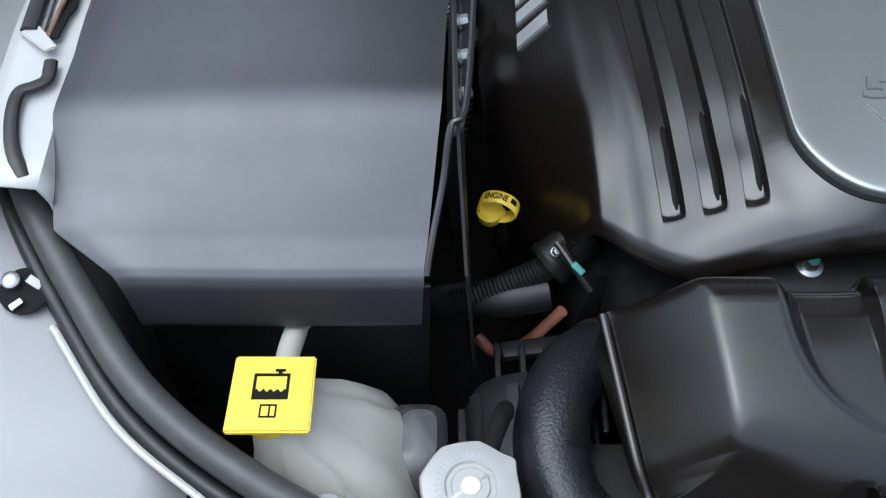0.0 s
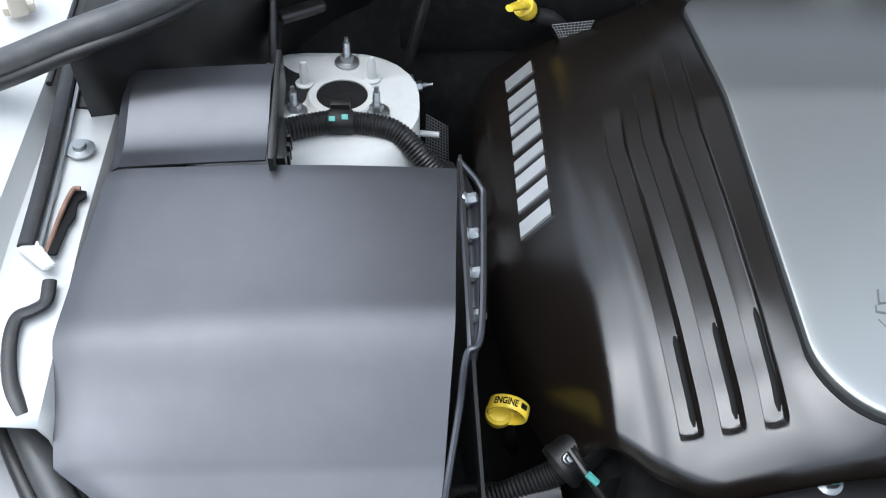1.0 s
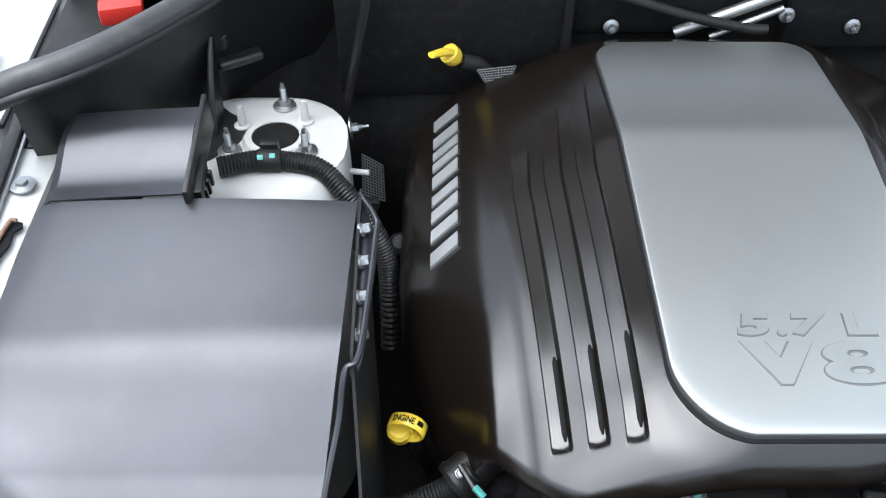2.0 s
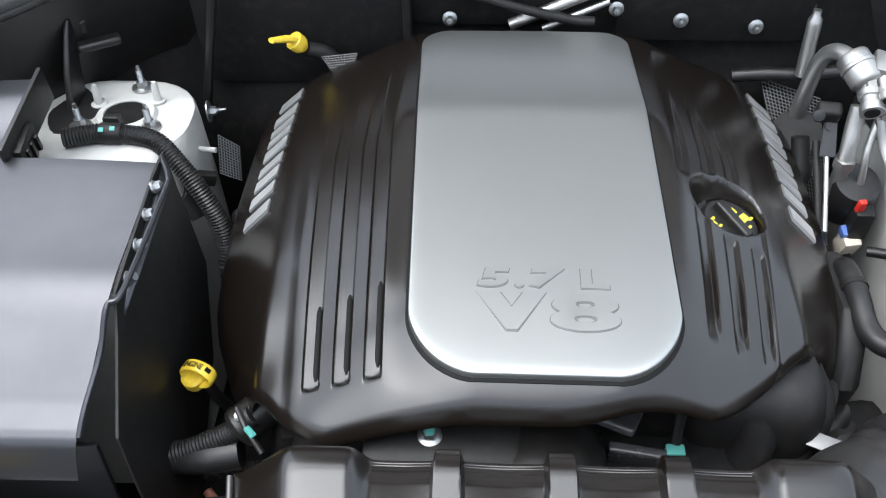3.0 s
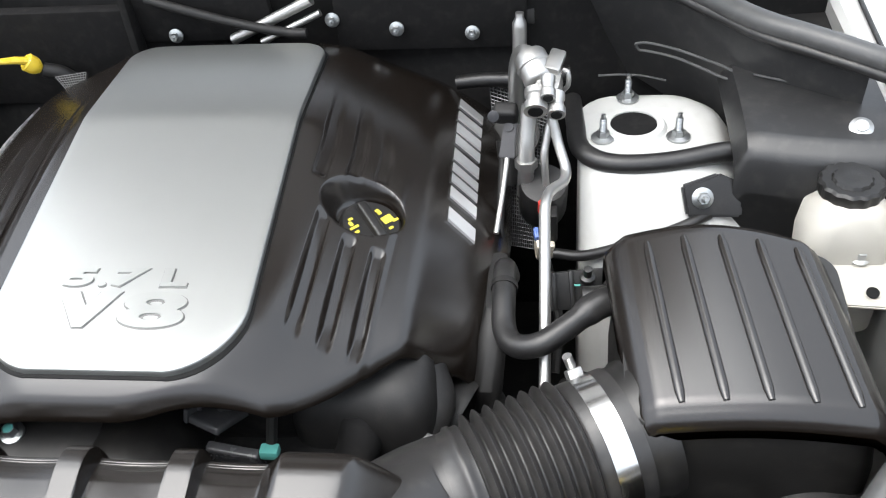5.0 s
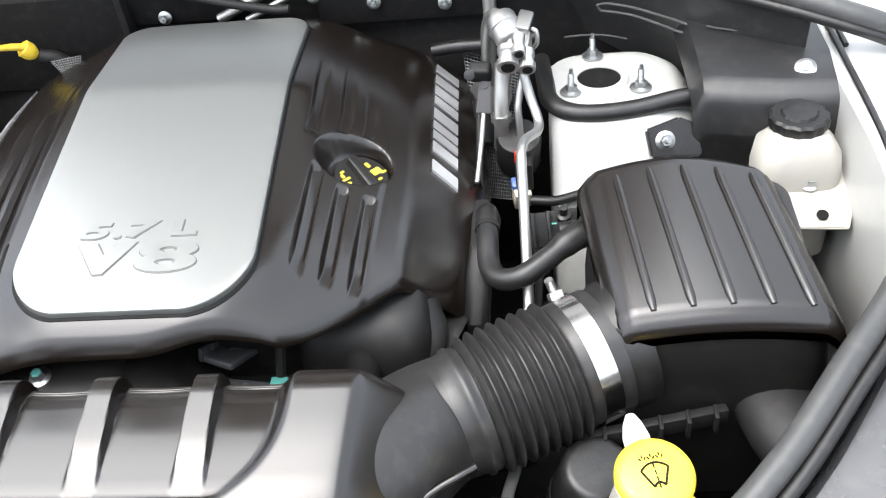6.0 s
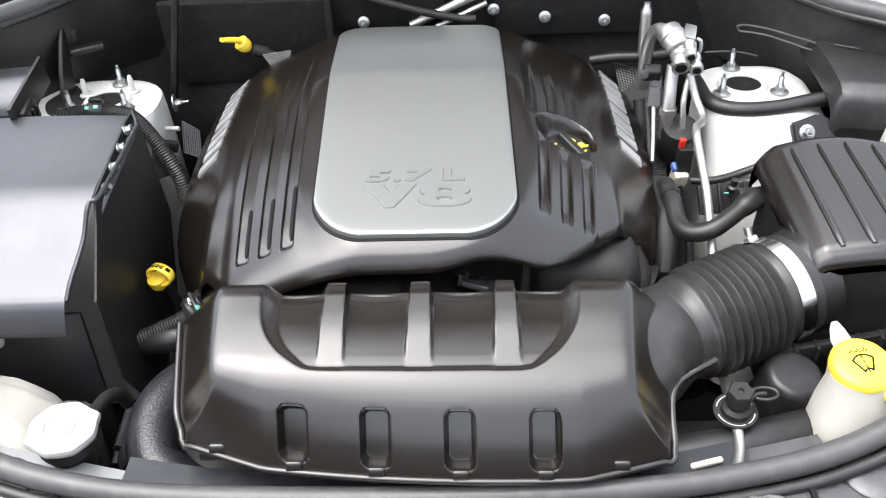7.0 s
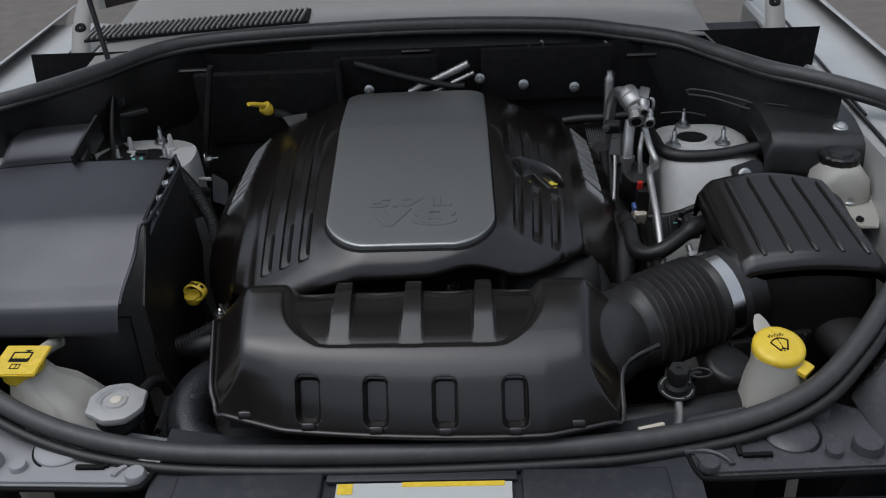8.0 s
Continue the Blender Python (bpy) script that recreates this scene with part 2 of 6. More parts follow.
def hexbolt(name, p, d, parent, r=0.009, washer=0.015, stud=0.0, mark=None, label="zinc-plated hex bolt"):
    """A flange bolt or, with stud, a nut on a threaded stud."""
    m = axis(p, d)
    bm = lathe([(0, 0), (washer, 0), (washer, 0.002), (r * 1.1, 0.0035), (r * 1.05, 0.0036)], m, 20)
    lathe([(r, 0.003), (r, 0.010), (r * 0.85, 0.012), (0, 0.012)], m, 6, bm)
    if stud:
        prof = [(0, 0.0)]
        for k in range(int((stud - 0.008) / 0.002)):
            h = 0.006 + 0.002 * k
            prof += [(r * 0.56, h), (r * 0.48, h + 0.001)]
        prof += [(r * 0.35, stud - 0.003), (r * 0.3, stud + 0.004), (0, stud + 0.004)]
        lathe(prof, m, 12, bm)
    ob = part(name, bm, ZINC, parent, label, 30)
    if mark:
        part("paint_mark", lathe([(0, 0.012), (r * 0.7, 0.0122), (r * 0.6, 0.0128), (0, 0.0128)], m, 10), mark, ob, "dab of teal inspection paint")
    return ob


# ---- ground and car body ----
bm = bmesh.new()
bmesh.ops.create_grid(bm, x_segments=12, y_segments=12, size=300)
ground = new("ground", finish(bm, "ground", GROUND))
tagged(ground, "worn grey-brown paving under the car", "ground", kind="structure")
# unseen wall ahead of the car, added to darken reflections near the horizon
unseen_dark_wall = new("unseen_dark_wall", finish(box((14.0, 0.2, 1.9), Matrix.Translation((0, -3.4, 0.95)), 0.01), "unseen_dark_wall", WALLGREY))
tagged(unseen_dark_wall, "plain grey wall, unseen, added to darken low reflections", "wall", kind="structure")

body = thing("car_body", (0, 0.8, 0.6), "pale silver car body shell around an open engine bay", "car body", kind="structure")

# lower bay: a closed dark tub
bm = box((1.66, 1.15, 0.02), Matrix.Translation((0, 0.75, 0.52)), 0.004)
part("bay_floor", bm, PITCH, body, "dark undertray far below the engine")


def inner_fender(sign):
    """White inner wing sheet: outer flange, gutter, ledge, and wall down to the tray."""
    prof = [(1.02, 1.045), (0.93, 1.05), (0.852, 1.045), (0.842, 1.022), (0.832, 1.020), (0.826, 1.034), (0.775, 1.028), (0.768, 1.010), (0.765, 0.85), (0.76, 0.55)]
    if sign > 0:
        prof = [(1.02, 1.045), (0.93, 1.05), (0.852, 1.045), (0.842, 1.041), (0.828, 1.044), (0.820, 1.036), (0.816, 0.90), (0.812, 0.55)]
    ys = lin(0.600, 1.80, 46)

    def fn(i, y):
        x, z = prof[int(i)]
        fall = 0.10 * max(0.0, 0.80 - y) + 0.9 * max(0.0, 0.62 - y) ** 2
        inward = 0.0
        return (sign * (x - inward), y, z - fall * (1 if z > 0.9 else 0))

    bm = grid(fn, range(len(prof)), ys)
    ob = part("inner_wing", bm, WHITE, body, "pale silver inner wing with a stepped flange", 30)
    m = ob.modifiers.new("thick", "SOLIDIFY")
    m.thickness = 0.002

    def low(u, v):
        y = 0.30 + 0.40 * v
        inner = lerp_rows([(0.30, 0.655), (0.40, 0.640), (0.46, 0.698), (0.54, 0.762), (0.625, 0.818), (0.70, 0.85)], y)
        x = inner + (1.0 - inner) * u
        z = lerp_rows([(0.30, 0.878), (0.40, 0.888), (0.46, 0.906), (0.54, 0.926), (0.625, 0.946), (0.70, 0.968)], y)
        return (sign * x, y, z + 0.02 * math.sin(u * 3.0) - 0.02 * step(0.06, 0.0, u))

    # left end greyed below the body paint to hold its curved shading
    part("wing_front", grid(low, lin(0, 1, 30), lin(0, 1, 30), None, 0.003), LEFTGREY if sign < 0 else LAMP, body, "pale silver front end of the wing outside the seal, greyed for its shading" if sign < 0 else "dark grey panel outside the seal")
    return ob


inner_fender(-1)
inner_fender(1)


def outer_fender(sign):
    def fn(u, v):
        y = -0.05 + v * 1.95
        x = 0.97 + 0.10 * math.sin(u * 1.5)
        z = 1.075 - 0.30 * u ** 2 * 1.6 - 0.16 * max(0, 0.75 - y) ** 1.3
        return (sign * (x - 0.28 * max(0, 0.55 - y) ** 1.5), y, z)

    bm = grid(fn, lin(0, 1, 14), lin(0.3, 1, 30))
    ob = part("wing", bm, WHITE, body, "glossy pale silver front wing")
    m = ob.modifiers.new("thick", "SOLIDIFY")
    m.thickness = 0.002


outer_fender(-1)
outer_fender(1)


def strut_tower(sign, cx, back, front, hx, shift):
    cy = (back + front) / 2
    hy = (back - front) / 2
    rings = []
    for z, grow, fwd, r in ((0.56, 0.07, 0.13, 0.07), (0.74, 0.055, 0.09, 0.07), (0.86, 0.035, 0.055, 0.065), (0.935, 0.018, 0.022, 0.06), (0.968, 0.008, 0.006, 0.058), (0.979, 0.0, 0.0, 0.055), (0.9825, -0.012, 0.0, 0.045)):
        rings.append(round_rect(sign * (cx + shift * grow), cy - fwd / 2, hx + grow, hy + grow + fwd / 2, r + (0.028 if sign < 0 else 0.0), z))
    n = len(rings[0])
    hole = [Vector((sign * 0.54 + 0.043 * math.cos(a), 1.056 + 0.041 * math.sin(a), 0.983)) for a in (2 * math.pi * k / n + radians(6) for k in range(n))]
    lip = [Vector((sign * 0.54 + (p.x - sign * 0.54) * 0.90, 1.056 + (p.y - 1.056) * 0.90, 0.9885)) for p in hole]
    lip2 = [Vector((sign * 0.54 + (p.x - sign * 0.54) * 0.70, 1.056 + (p.y - 1.056) * 0.70, 0.989)) for p in hole]
    well = [Vector((p.x, p.y, 0.90)) for p in lip2]
    rings += [hole, lip, lip2, well]
    ob = part("strut_tower", loft(rings, False), PRIMER, body, "white painted strut tower with a round hole in its top", 40)
    # near-black lining and well put the shade inside the hole into colour
    part("hole_lining", lathe([(0.0285, 0.90), (0.0297, 0.90), (0.0297, 0.9872), (0.0285, 0.9872)], Matrix.Translation((sign * 0.54, 1.056, 0)), 28), PITCH, ob, "inside of the round hole, coloured dark for its shade")
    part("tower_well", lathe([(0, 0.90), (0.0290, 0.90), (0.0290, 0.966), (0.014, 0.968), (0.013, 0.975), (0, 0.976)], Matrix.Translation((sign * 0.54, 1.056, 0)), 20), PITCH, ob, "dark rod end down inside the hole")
    return ob


tower_l = strut_tower(-1, 0.560, 1.150, 0.955, 0.110, 1)
tower_r = strut_tower(1, 0.555, 1.140, 0.965, 0.085, 1)
for tower, sign in ((tower_l, -1), (tower_r, 1)):
    for x, y, z in ((0.536, 1.124, 0.984), (0.594, 1.030, 0.984), (0.500, 1.030, 0.984)):
        hexbolt("mount_nut", (sign * x, y, z), (0, 0, 1), tower, 0.0082, 0.0150, 0.032, None, "zinc nut on a threaded strut stud")
for x, y in ((-0.585, 1.082), (-0.506, 1.092)):
    bm = lathe([(0, 0), (0.011, 0), (0.011, 0.002), (0.0055, 0.003), (0.005, 0.024), (0.003, 0.031), (0, 0.031)], Matrix.Translation((x, y, 0.984)), 14)
    part("weld_stud", bm, PRIMER, tower_l, "painted weld stud")
blot = [(-0.600 + 0.030 * math.cos(a) * (1 + 0.25 * math.sin(2 * a + 0.6)), 1.068 + 0.050 * math.sin(a) * (1 + 0.2 * math.cos(3 * a))) for a in (2 * math.pi * k / 28 for k in range(28))]
part("black_pad", prism([(max(-0.655, x - 0.012), y) for x, y in blot], 0.0018, Matrix.Translation((0, 0, 0.9826))), DARK, tower_l, "black sound-deadening pad")
for p, d, s in (((-0.455, 1.140, 0.935), (1, 0.1, 0.1), 0.022), ((0.612, 0.950, 0.958), (0.2, -1, 0.4), 0.016)):
    hexbolt("side_stud", p, d, tower_l if p[0] < 0 else tower_r, 0.007, 0.016, s, None, "zinc stud and nut on the tower side")
bm = tube([(-0.462, 1.058, 0.93), (-0.425, 1.052, 0.931)], 0.004, 10)
part("side_pin", bm, PRIMER, tower_l, "painted pin on the tower side")

# firewall and cowl
def firewall_fn(x, z):
    bulge = 0.012 * math.sin(x * 9) * math.sin(z * 14)
    y = 1.235 + 0.05 * step(0.35, 0.6, abs(x)) - 0.03 * step(1.02, 0.86, z) + bulge
    return (x, y, z)


part("firewall", grid(firewall_fn, lin(-0.84, 0.84, 60), lin(0.53, 1.13, 30)), PITCH, body, "black insulated firewall")
for size, at in (((0.20, 0.014, 0.085), (-0.06, 1.218, 1.08, 8)), ((0.27, 0.016, 0.115), (0.265, 1.222, 1.072, 4)), ((0.012, 0.03, 0.20), (-0.165, 1.205, 1.02)), ((0.30, 0.02, 0.16), (-0.32, 1.215, 1.02, 6))):
    part("firewall_panel", box(size, pose(*at), 0.004), PITCH, body, "flat black panel bolted over the firewall")
for p in ((0.127, 1.213, 1.067), (0.218, 1.210, 1.052), (0.324, 1.212, 1.042), (-0.105, 1.208, 1.052)):
    hexbolt("firewall_bolt", p, (0, -1, 0.15), body, 0.006, 0.0105, 0.014, None, "bright zinc bolt on the black firewall")
bm = tube([(-0.02, 1.205, 1.045), (0.105, 1.20, 1.105)], 0.008, 12)
tube_b = tube([(0.025, 1.195, 1.045), (0.115, 1.20, 1.085)], 0.005, 10)
part("linkage_rod", bm, ALU, body, "bare metal linkage rod behind the engine")
part("linkage_rod", tube_b, ALU, body, "bare metal linkage rod behind the engine")
bm = tube([(-0.13, 1.195, 1.115), (-0.02, 1.19, 1.082), (0.06, 1.187, 1.064), (0.095, 1.185, 1.062)], 0.007, 10)
part("cable_conduit", bm, DARK, body, "black conduit crossing the firewall")

# rear cowl crossmember with slots
def cowl_fn(u, v):
    x = u
    top = 1.150 - 0.105 * (abs(x) / 0.75) ** 2.2
    y = 1.275 - 0.06 * (abs(x) / 0.75) ** 2
    return (x, y - 0.03 + 0.05 * v, top - 0.075 + 0.075 * v)


part("cowl_crossmember", grid(cowl_fn, lin(-0.40, 0.41, 30), lin(0, 1, 6), None, 0.003), DARK, body, "black cowl crossmember behind the engine")
for x, y, z in ((-0.475, 1.226, 1.100), (-0.003, 1.236, 1.122), (0.462, 1.226, 1.100)):
    bm = box((0.062, 0.008, 0.010), pose(x, y, z, 30), 0.002)
    part("cowl_slot", bm, BLACK, body, "raised slot in the cowl crossmember")
for x, z in ((0.245, 1.128), (0.376, 1.122)):
    bm = bmesh.new()
    pts = [Vector((x + 0.015 * math.cos(a), 1.232 - 0.003 * math.sin(a), z + 0.012 * math.sin(a))) for a in lin(math.pi * 1.02, math.pi * 2.3, 14)]
    part("hook", sweep(bm, pts, 0.003, 8), ZINC, body, "small bright hook on the cowl edge")

# cowl top, grille and windscreen
def cowl_top(u, v):
    edge = step(0.60, 0.70, u) + step(0.70, 0.775, -u)
    return (u, 1.30 + 0.34 * v - (0.10 - 0.08 * v) * (abs(u) / 0.75) ** 2 + 0.05 * step(0.45, 0.68, u) * (1 - v), 1.150 + 0.036 * v - 0.04 * (abs(u) / 0.75) ** 2.2 - 0.13 * edge)


part("cowl_top", grid(cowl_top, lin(-0.775, 0.70, 60), lin(0, 1, 9), None, 0.003), COWL, body, "pale grey cowl top below the windscreen")
cowl_grille = part("cowl_grille", box((0.50, 0.075, 0.006), pose(-0.495, 1.390, 1.150, 6, -2.5, 1.5), 0.002), PITCH, body, "black slatted air grille below the windscreen")
bar = finish(box((0.0045, 0.072, 0.008), None, 0.0015, 1), "slat", COWL)
for k in range(40):
    ob = new("slat", bar)
    ob.parent = cowl_grille
    ob.matrix_basis = pose(-0.735 + 0.0122 * k, 1.384 + 0.0003 * k, 1.1435 + 0.00055 * k, 6, 0, -6)


def screen(u, v):
    return (u, 1.64 + 1.15 * v - 0.02 * (abs(u) / 0.75) ** 2, 1.165 + 0.72 * v)


part("windscreen", grid(screen, lin(-0.78, 0.78, 24), lin(0, 1, 10), None, 0.005), GLASSY, body, "dark reflecting windscreen glass")

# hinge pockets at the rear corners
for sign in (-1, 1):
    inner = 0.735 if sign < 0 else 0.68
    bm = box((0.845 - inner, 0.70, 0.008), pose(sign * (0.845 + inner) / 2, 1.32, 1.012, 2), 0.003)
    part("corner_pocket", bm, DARK, body, "dark pocket beside the bonnet hinge")
    arm = [(0.800, 1.42, 1.035), (0.802, 1.46, 1.085), (0.806, 1.50, 1.125), (0.815, 1.56, 1.150), (0.822, 1.62, 1.175)]
    hinge = part("hinge", tube([(sign * x, y, z) for x, y, z in arm], lambda i, s: 0.024 - 0.006 * s, 14, 8, 0.55), COWL, body, "grey-brown steel bonnet hinge in the rear corner")
    for x, y, z in ((0.803, 1.487, 1.125),):
        part("hinge_bore", lathe([(0, 0), (0.013, 0), (0.013, 0.004), (0.009, 0.006), (0, 0.003)], axis((sign * x, y, z), (0, -0.6, 0.8)), 18), INK, hinge, "dark round hole in the hinge")
    hexbolt("hinge_bolt", (sign * 0.79, 1.395, 1.034), (0, -0.3, 1), hinge, 0.008, 0.014)
    part("gutter_edge", tube([(sign * 0.846, 1.0, 1.046), (sign * 0.852, 1.25, 1.050), (sign * 0.858, 1.50, 1.055), (sign * 0.862, 1.74, 1.06)], 0.0035, 8), RUBBER, body, "thin black strip along the wing edge")

# black rear wing liners, hanging from the seal
rear_seal_pts = [(-0.93, 0.985, 1.065), (-0.865, 0.955, 1.105), (-0.79, 0.958, 1.138), (-0.735, 0.985, 1.146), (-0.685, 1.035, 1.147), (-0.62, 1.12, 1.147), (-0.54, 1.225, 1.150), (-0.42, 1.27, 1.155), (-0.2, 1.28, 1.162), (0.05, 1.28, 1.165),
                 (0.30, 1.28, 1.155), (0.43, 1.27, 1.140), (0.535, 1.235, 1.130), (0.595, 1.178, 1.122), (0.64, 1.135, 1.116), (0.672, 1.097, 1.114), (0.70, 1.070, 1.113), (0.735, 1.046, 1.111), (0.79, 1.012, 1.105), (0.86, 0.985, 1.088), (0.92, 0.985, 1.06)]
SEAL_FINE = spline(rear_seal_pts, 8)


def hang(points, drop, back):
    rows = [[p + Vector((0, -0.006 + back * v ** 1.5, -0.010 - drop * v)) for p in points] for v in lin(0, 1, 8)]
    return grid(lambda u, v: rows[int(v)][int(u)], range(len(points)), range(8), None, 0.004)


part("wing_liner", hang([p for p in SEAL_FINE if 0.33 < p.x < 0.80], 0.17, 0.035), WINGSKIN, body, "black moulded liner behind the strut tower")
part("wing_liner", hang([p for p in SEAL_FINE if -0.80 < p.x < -0.22], 0.17, 0.035), BLACK, body, "black moulded liner behind the strut tower")
loop = [(0.545, 1.158, 1.047), (0.560, 1.156, 1.049), (0.594, 1.142, 1.047), (0.630, 1.122, 1.042), (0.664, 1.096, 1.038), (0.660, 1.093, 1.028), (0.628, 1.118, 1.031), (0.594, 1.140, 1.036), (0.560, 1.156, 1.037), (0.550, 1.158, 1.038), (0.545, 1.158, 1.047)]
part("liner_bead", tube(loop, 0.0019, 8, 4), SEAL, body, "raised moulded loop on the liner")
part("liner_seam", tube([(0.684, 1.073, 1.047), (0.700, 1.066, 1.046), (0.725, 1.055, 1.046), (0.744, 1.050, 1.046), (0.776, 1.045, 1.046), (0.803, 1.043, 1.046)], 0.0016, 8), SEAL, body, "thin pale seam along the foot of the liner")
part("liner_seam", tube([(0.498, 1.165, 0.996), (0.527, 1.163, 0.998), (0.558, 1.162, 0.996), (0.589, 1.160, 0.989)], 0.0016, 8), SEAL, body, "thin curved seam low on the liner")
part("liner_edge", box((0.012, 0.02, 0.22), pose(-0.445, 1.175, 1.02, 0, 12), 0.005), BLACK, body, "upright folded edge of the black liner")
part("liner_edge", box((0.06, 0.02, 0.012), pose(-0.588, 1.140, 1.046, 0, 0, 30), 0.005, 3), BLACK, body, "small moulded step on the liner")
part("red_box", box((0.055, 0.03, 0.025), pose(-0.735, 1.175, 1.095, 0, 0, 15), 0.006), RED, body, "red plastic box in the dark rear corner")

# seals
front_seal_pts = [(-0.835, 0.70, 0.985), (-0.80, 0.625, 0.965), (-0.745, 0.54, 0.945), (-0.68, 0.455, 0.925), (-0.60, 0.395, 0.905), (-0.50, 0.345, 0.888), (-0.39, 0.315, 0.875), (-0.25, 0.300, 0.868), (0.0, 0.296, 0.866),
                  (0.25, 0.303, 0.868), (0.38, 0.318, 0.872), (0.49, 0.341, 0.882), (0.58, 0.377, 0.902), (0.66, 0.446, 0.931), (0.735, 0.535, 0.959), (0.80, 0.615, 0.978), (0.85, 0.69, 0.995)]
seal = thing("front_seal", (0, 0.3, 0.86), "long grey-black rubber seal around the front of the bay", "seal")
part("bulb", tube(front_seal_pts, 0.0145, 14, 8), SEAL, seal)
low = [(x * 1.012, y - 0.020, z - 0.012) for x, y, z in front_seal_pts]
part("lip", tube(low, 0.008, 10, 8), RUBBER, seal)
part("flange", tube([(x * 1.022, y - 0.030, z - 0.012) for x, y, z in front_seal_pts[2:5]], 0.0035, 8, 8), WHITE, body, "pale folded edge of the body below the seal")
apron = spline(front_seal_pts, 4)
for pts in (apron[:28], apron[36:]):
    rows = [[p + Vector((0, 0.004, -0.012 - 0.36 * v)) for p in pts] for v in lin(0, 1, 6)]
    part("inner_apron", grid(lambda u, v, rows=rows: rows[int(v)][int(u)], range(len(pts)), range(6), None, 0.003), PITCH, body, "dark inner panel below the front seal")
rseal = thing("rear_seal", (0, 1.28, 1.15), "black rubber seal along the cowl edge", "seal")
part("bulb", tube(rear_seal_pts, 0.015, 14, 8), SEAL, rseal)
part("lip", tube([(x, y - 0.014, z - 0.012) for x, y, z in rear_seal_pts], 0.007, 10, 8), RUBBER, rseal)

# front panel over the grille
def front_panel(u, v):
    x = u
    return (x, 0.300 - 0.30 * v + 0.10 * (abs(x) / 0.6) ** 2.2, 0.848 - 0.05 * v * v + 0.035 * (abs(x) / 0.6) ** 2.5)


fp = part("front_crossmember_panel", grid(front_panel, lin(-0.335, 0.400, 40), lin(-0.15, 1, 10), None, 0.004), PANEL, body, "dark grey plastic panel over the grille")
for x0, x1 in ((-0.30, -0.10), (0.165, 0.36)):
    bm = box((x1 - x0, 0.06, 0.012), pose((x0 + x1) / 2, 0.245, 0.850, 3), 0.006, 3)
    part("raised_panel", bm, PANEL, fp, "raised rectangular field of the grille panel")
bm = box((0.255, 0.03, 0.006), pose(0.032, 0.272, 0.853, 3), 0.002)
part("raised_panel", bm, PANEL, fp, "raised rectangular field of the grille panel")
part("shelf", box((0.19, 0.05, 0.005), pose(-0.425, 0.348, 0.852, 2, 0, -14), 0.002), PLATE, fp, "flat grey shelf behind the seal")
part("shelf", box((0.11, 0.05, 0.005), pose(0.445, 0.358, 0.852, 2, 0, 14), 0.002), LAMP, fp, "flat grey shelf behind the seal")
part("lower_fascia", box((1.62, 0.34, 0.010), pose(0.02, 0.085, 0.800, 4), 0.003), PANEL, fp, "dark lower panel in front of the lamps")
sticker = thing("warning_label", (0.035, 0.235, 0.856), "white and yellow paper warning label on the front panel", "label")
part("paper", box((0.232, 0.05, 0.0008), pose(0.036, 0.226, 0.8545, 4), 0.0), PAPER, sticker)
part("yellow_band", box((0.135, 0.008, 0.0006), pose(0.075, 0.2475, 0.8568, 4), 0.0), YELLOW, sticker, "printed yellow strip")
part("yellow_corner", box((0.020, 0.018, 0.0006), pose(-0.068, 0.241, 0.8566, 4), 0.0), YELLOW, sticker, "printed yellow corner")


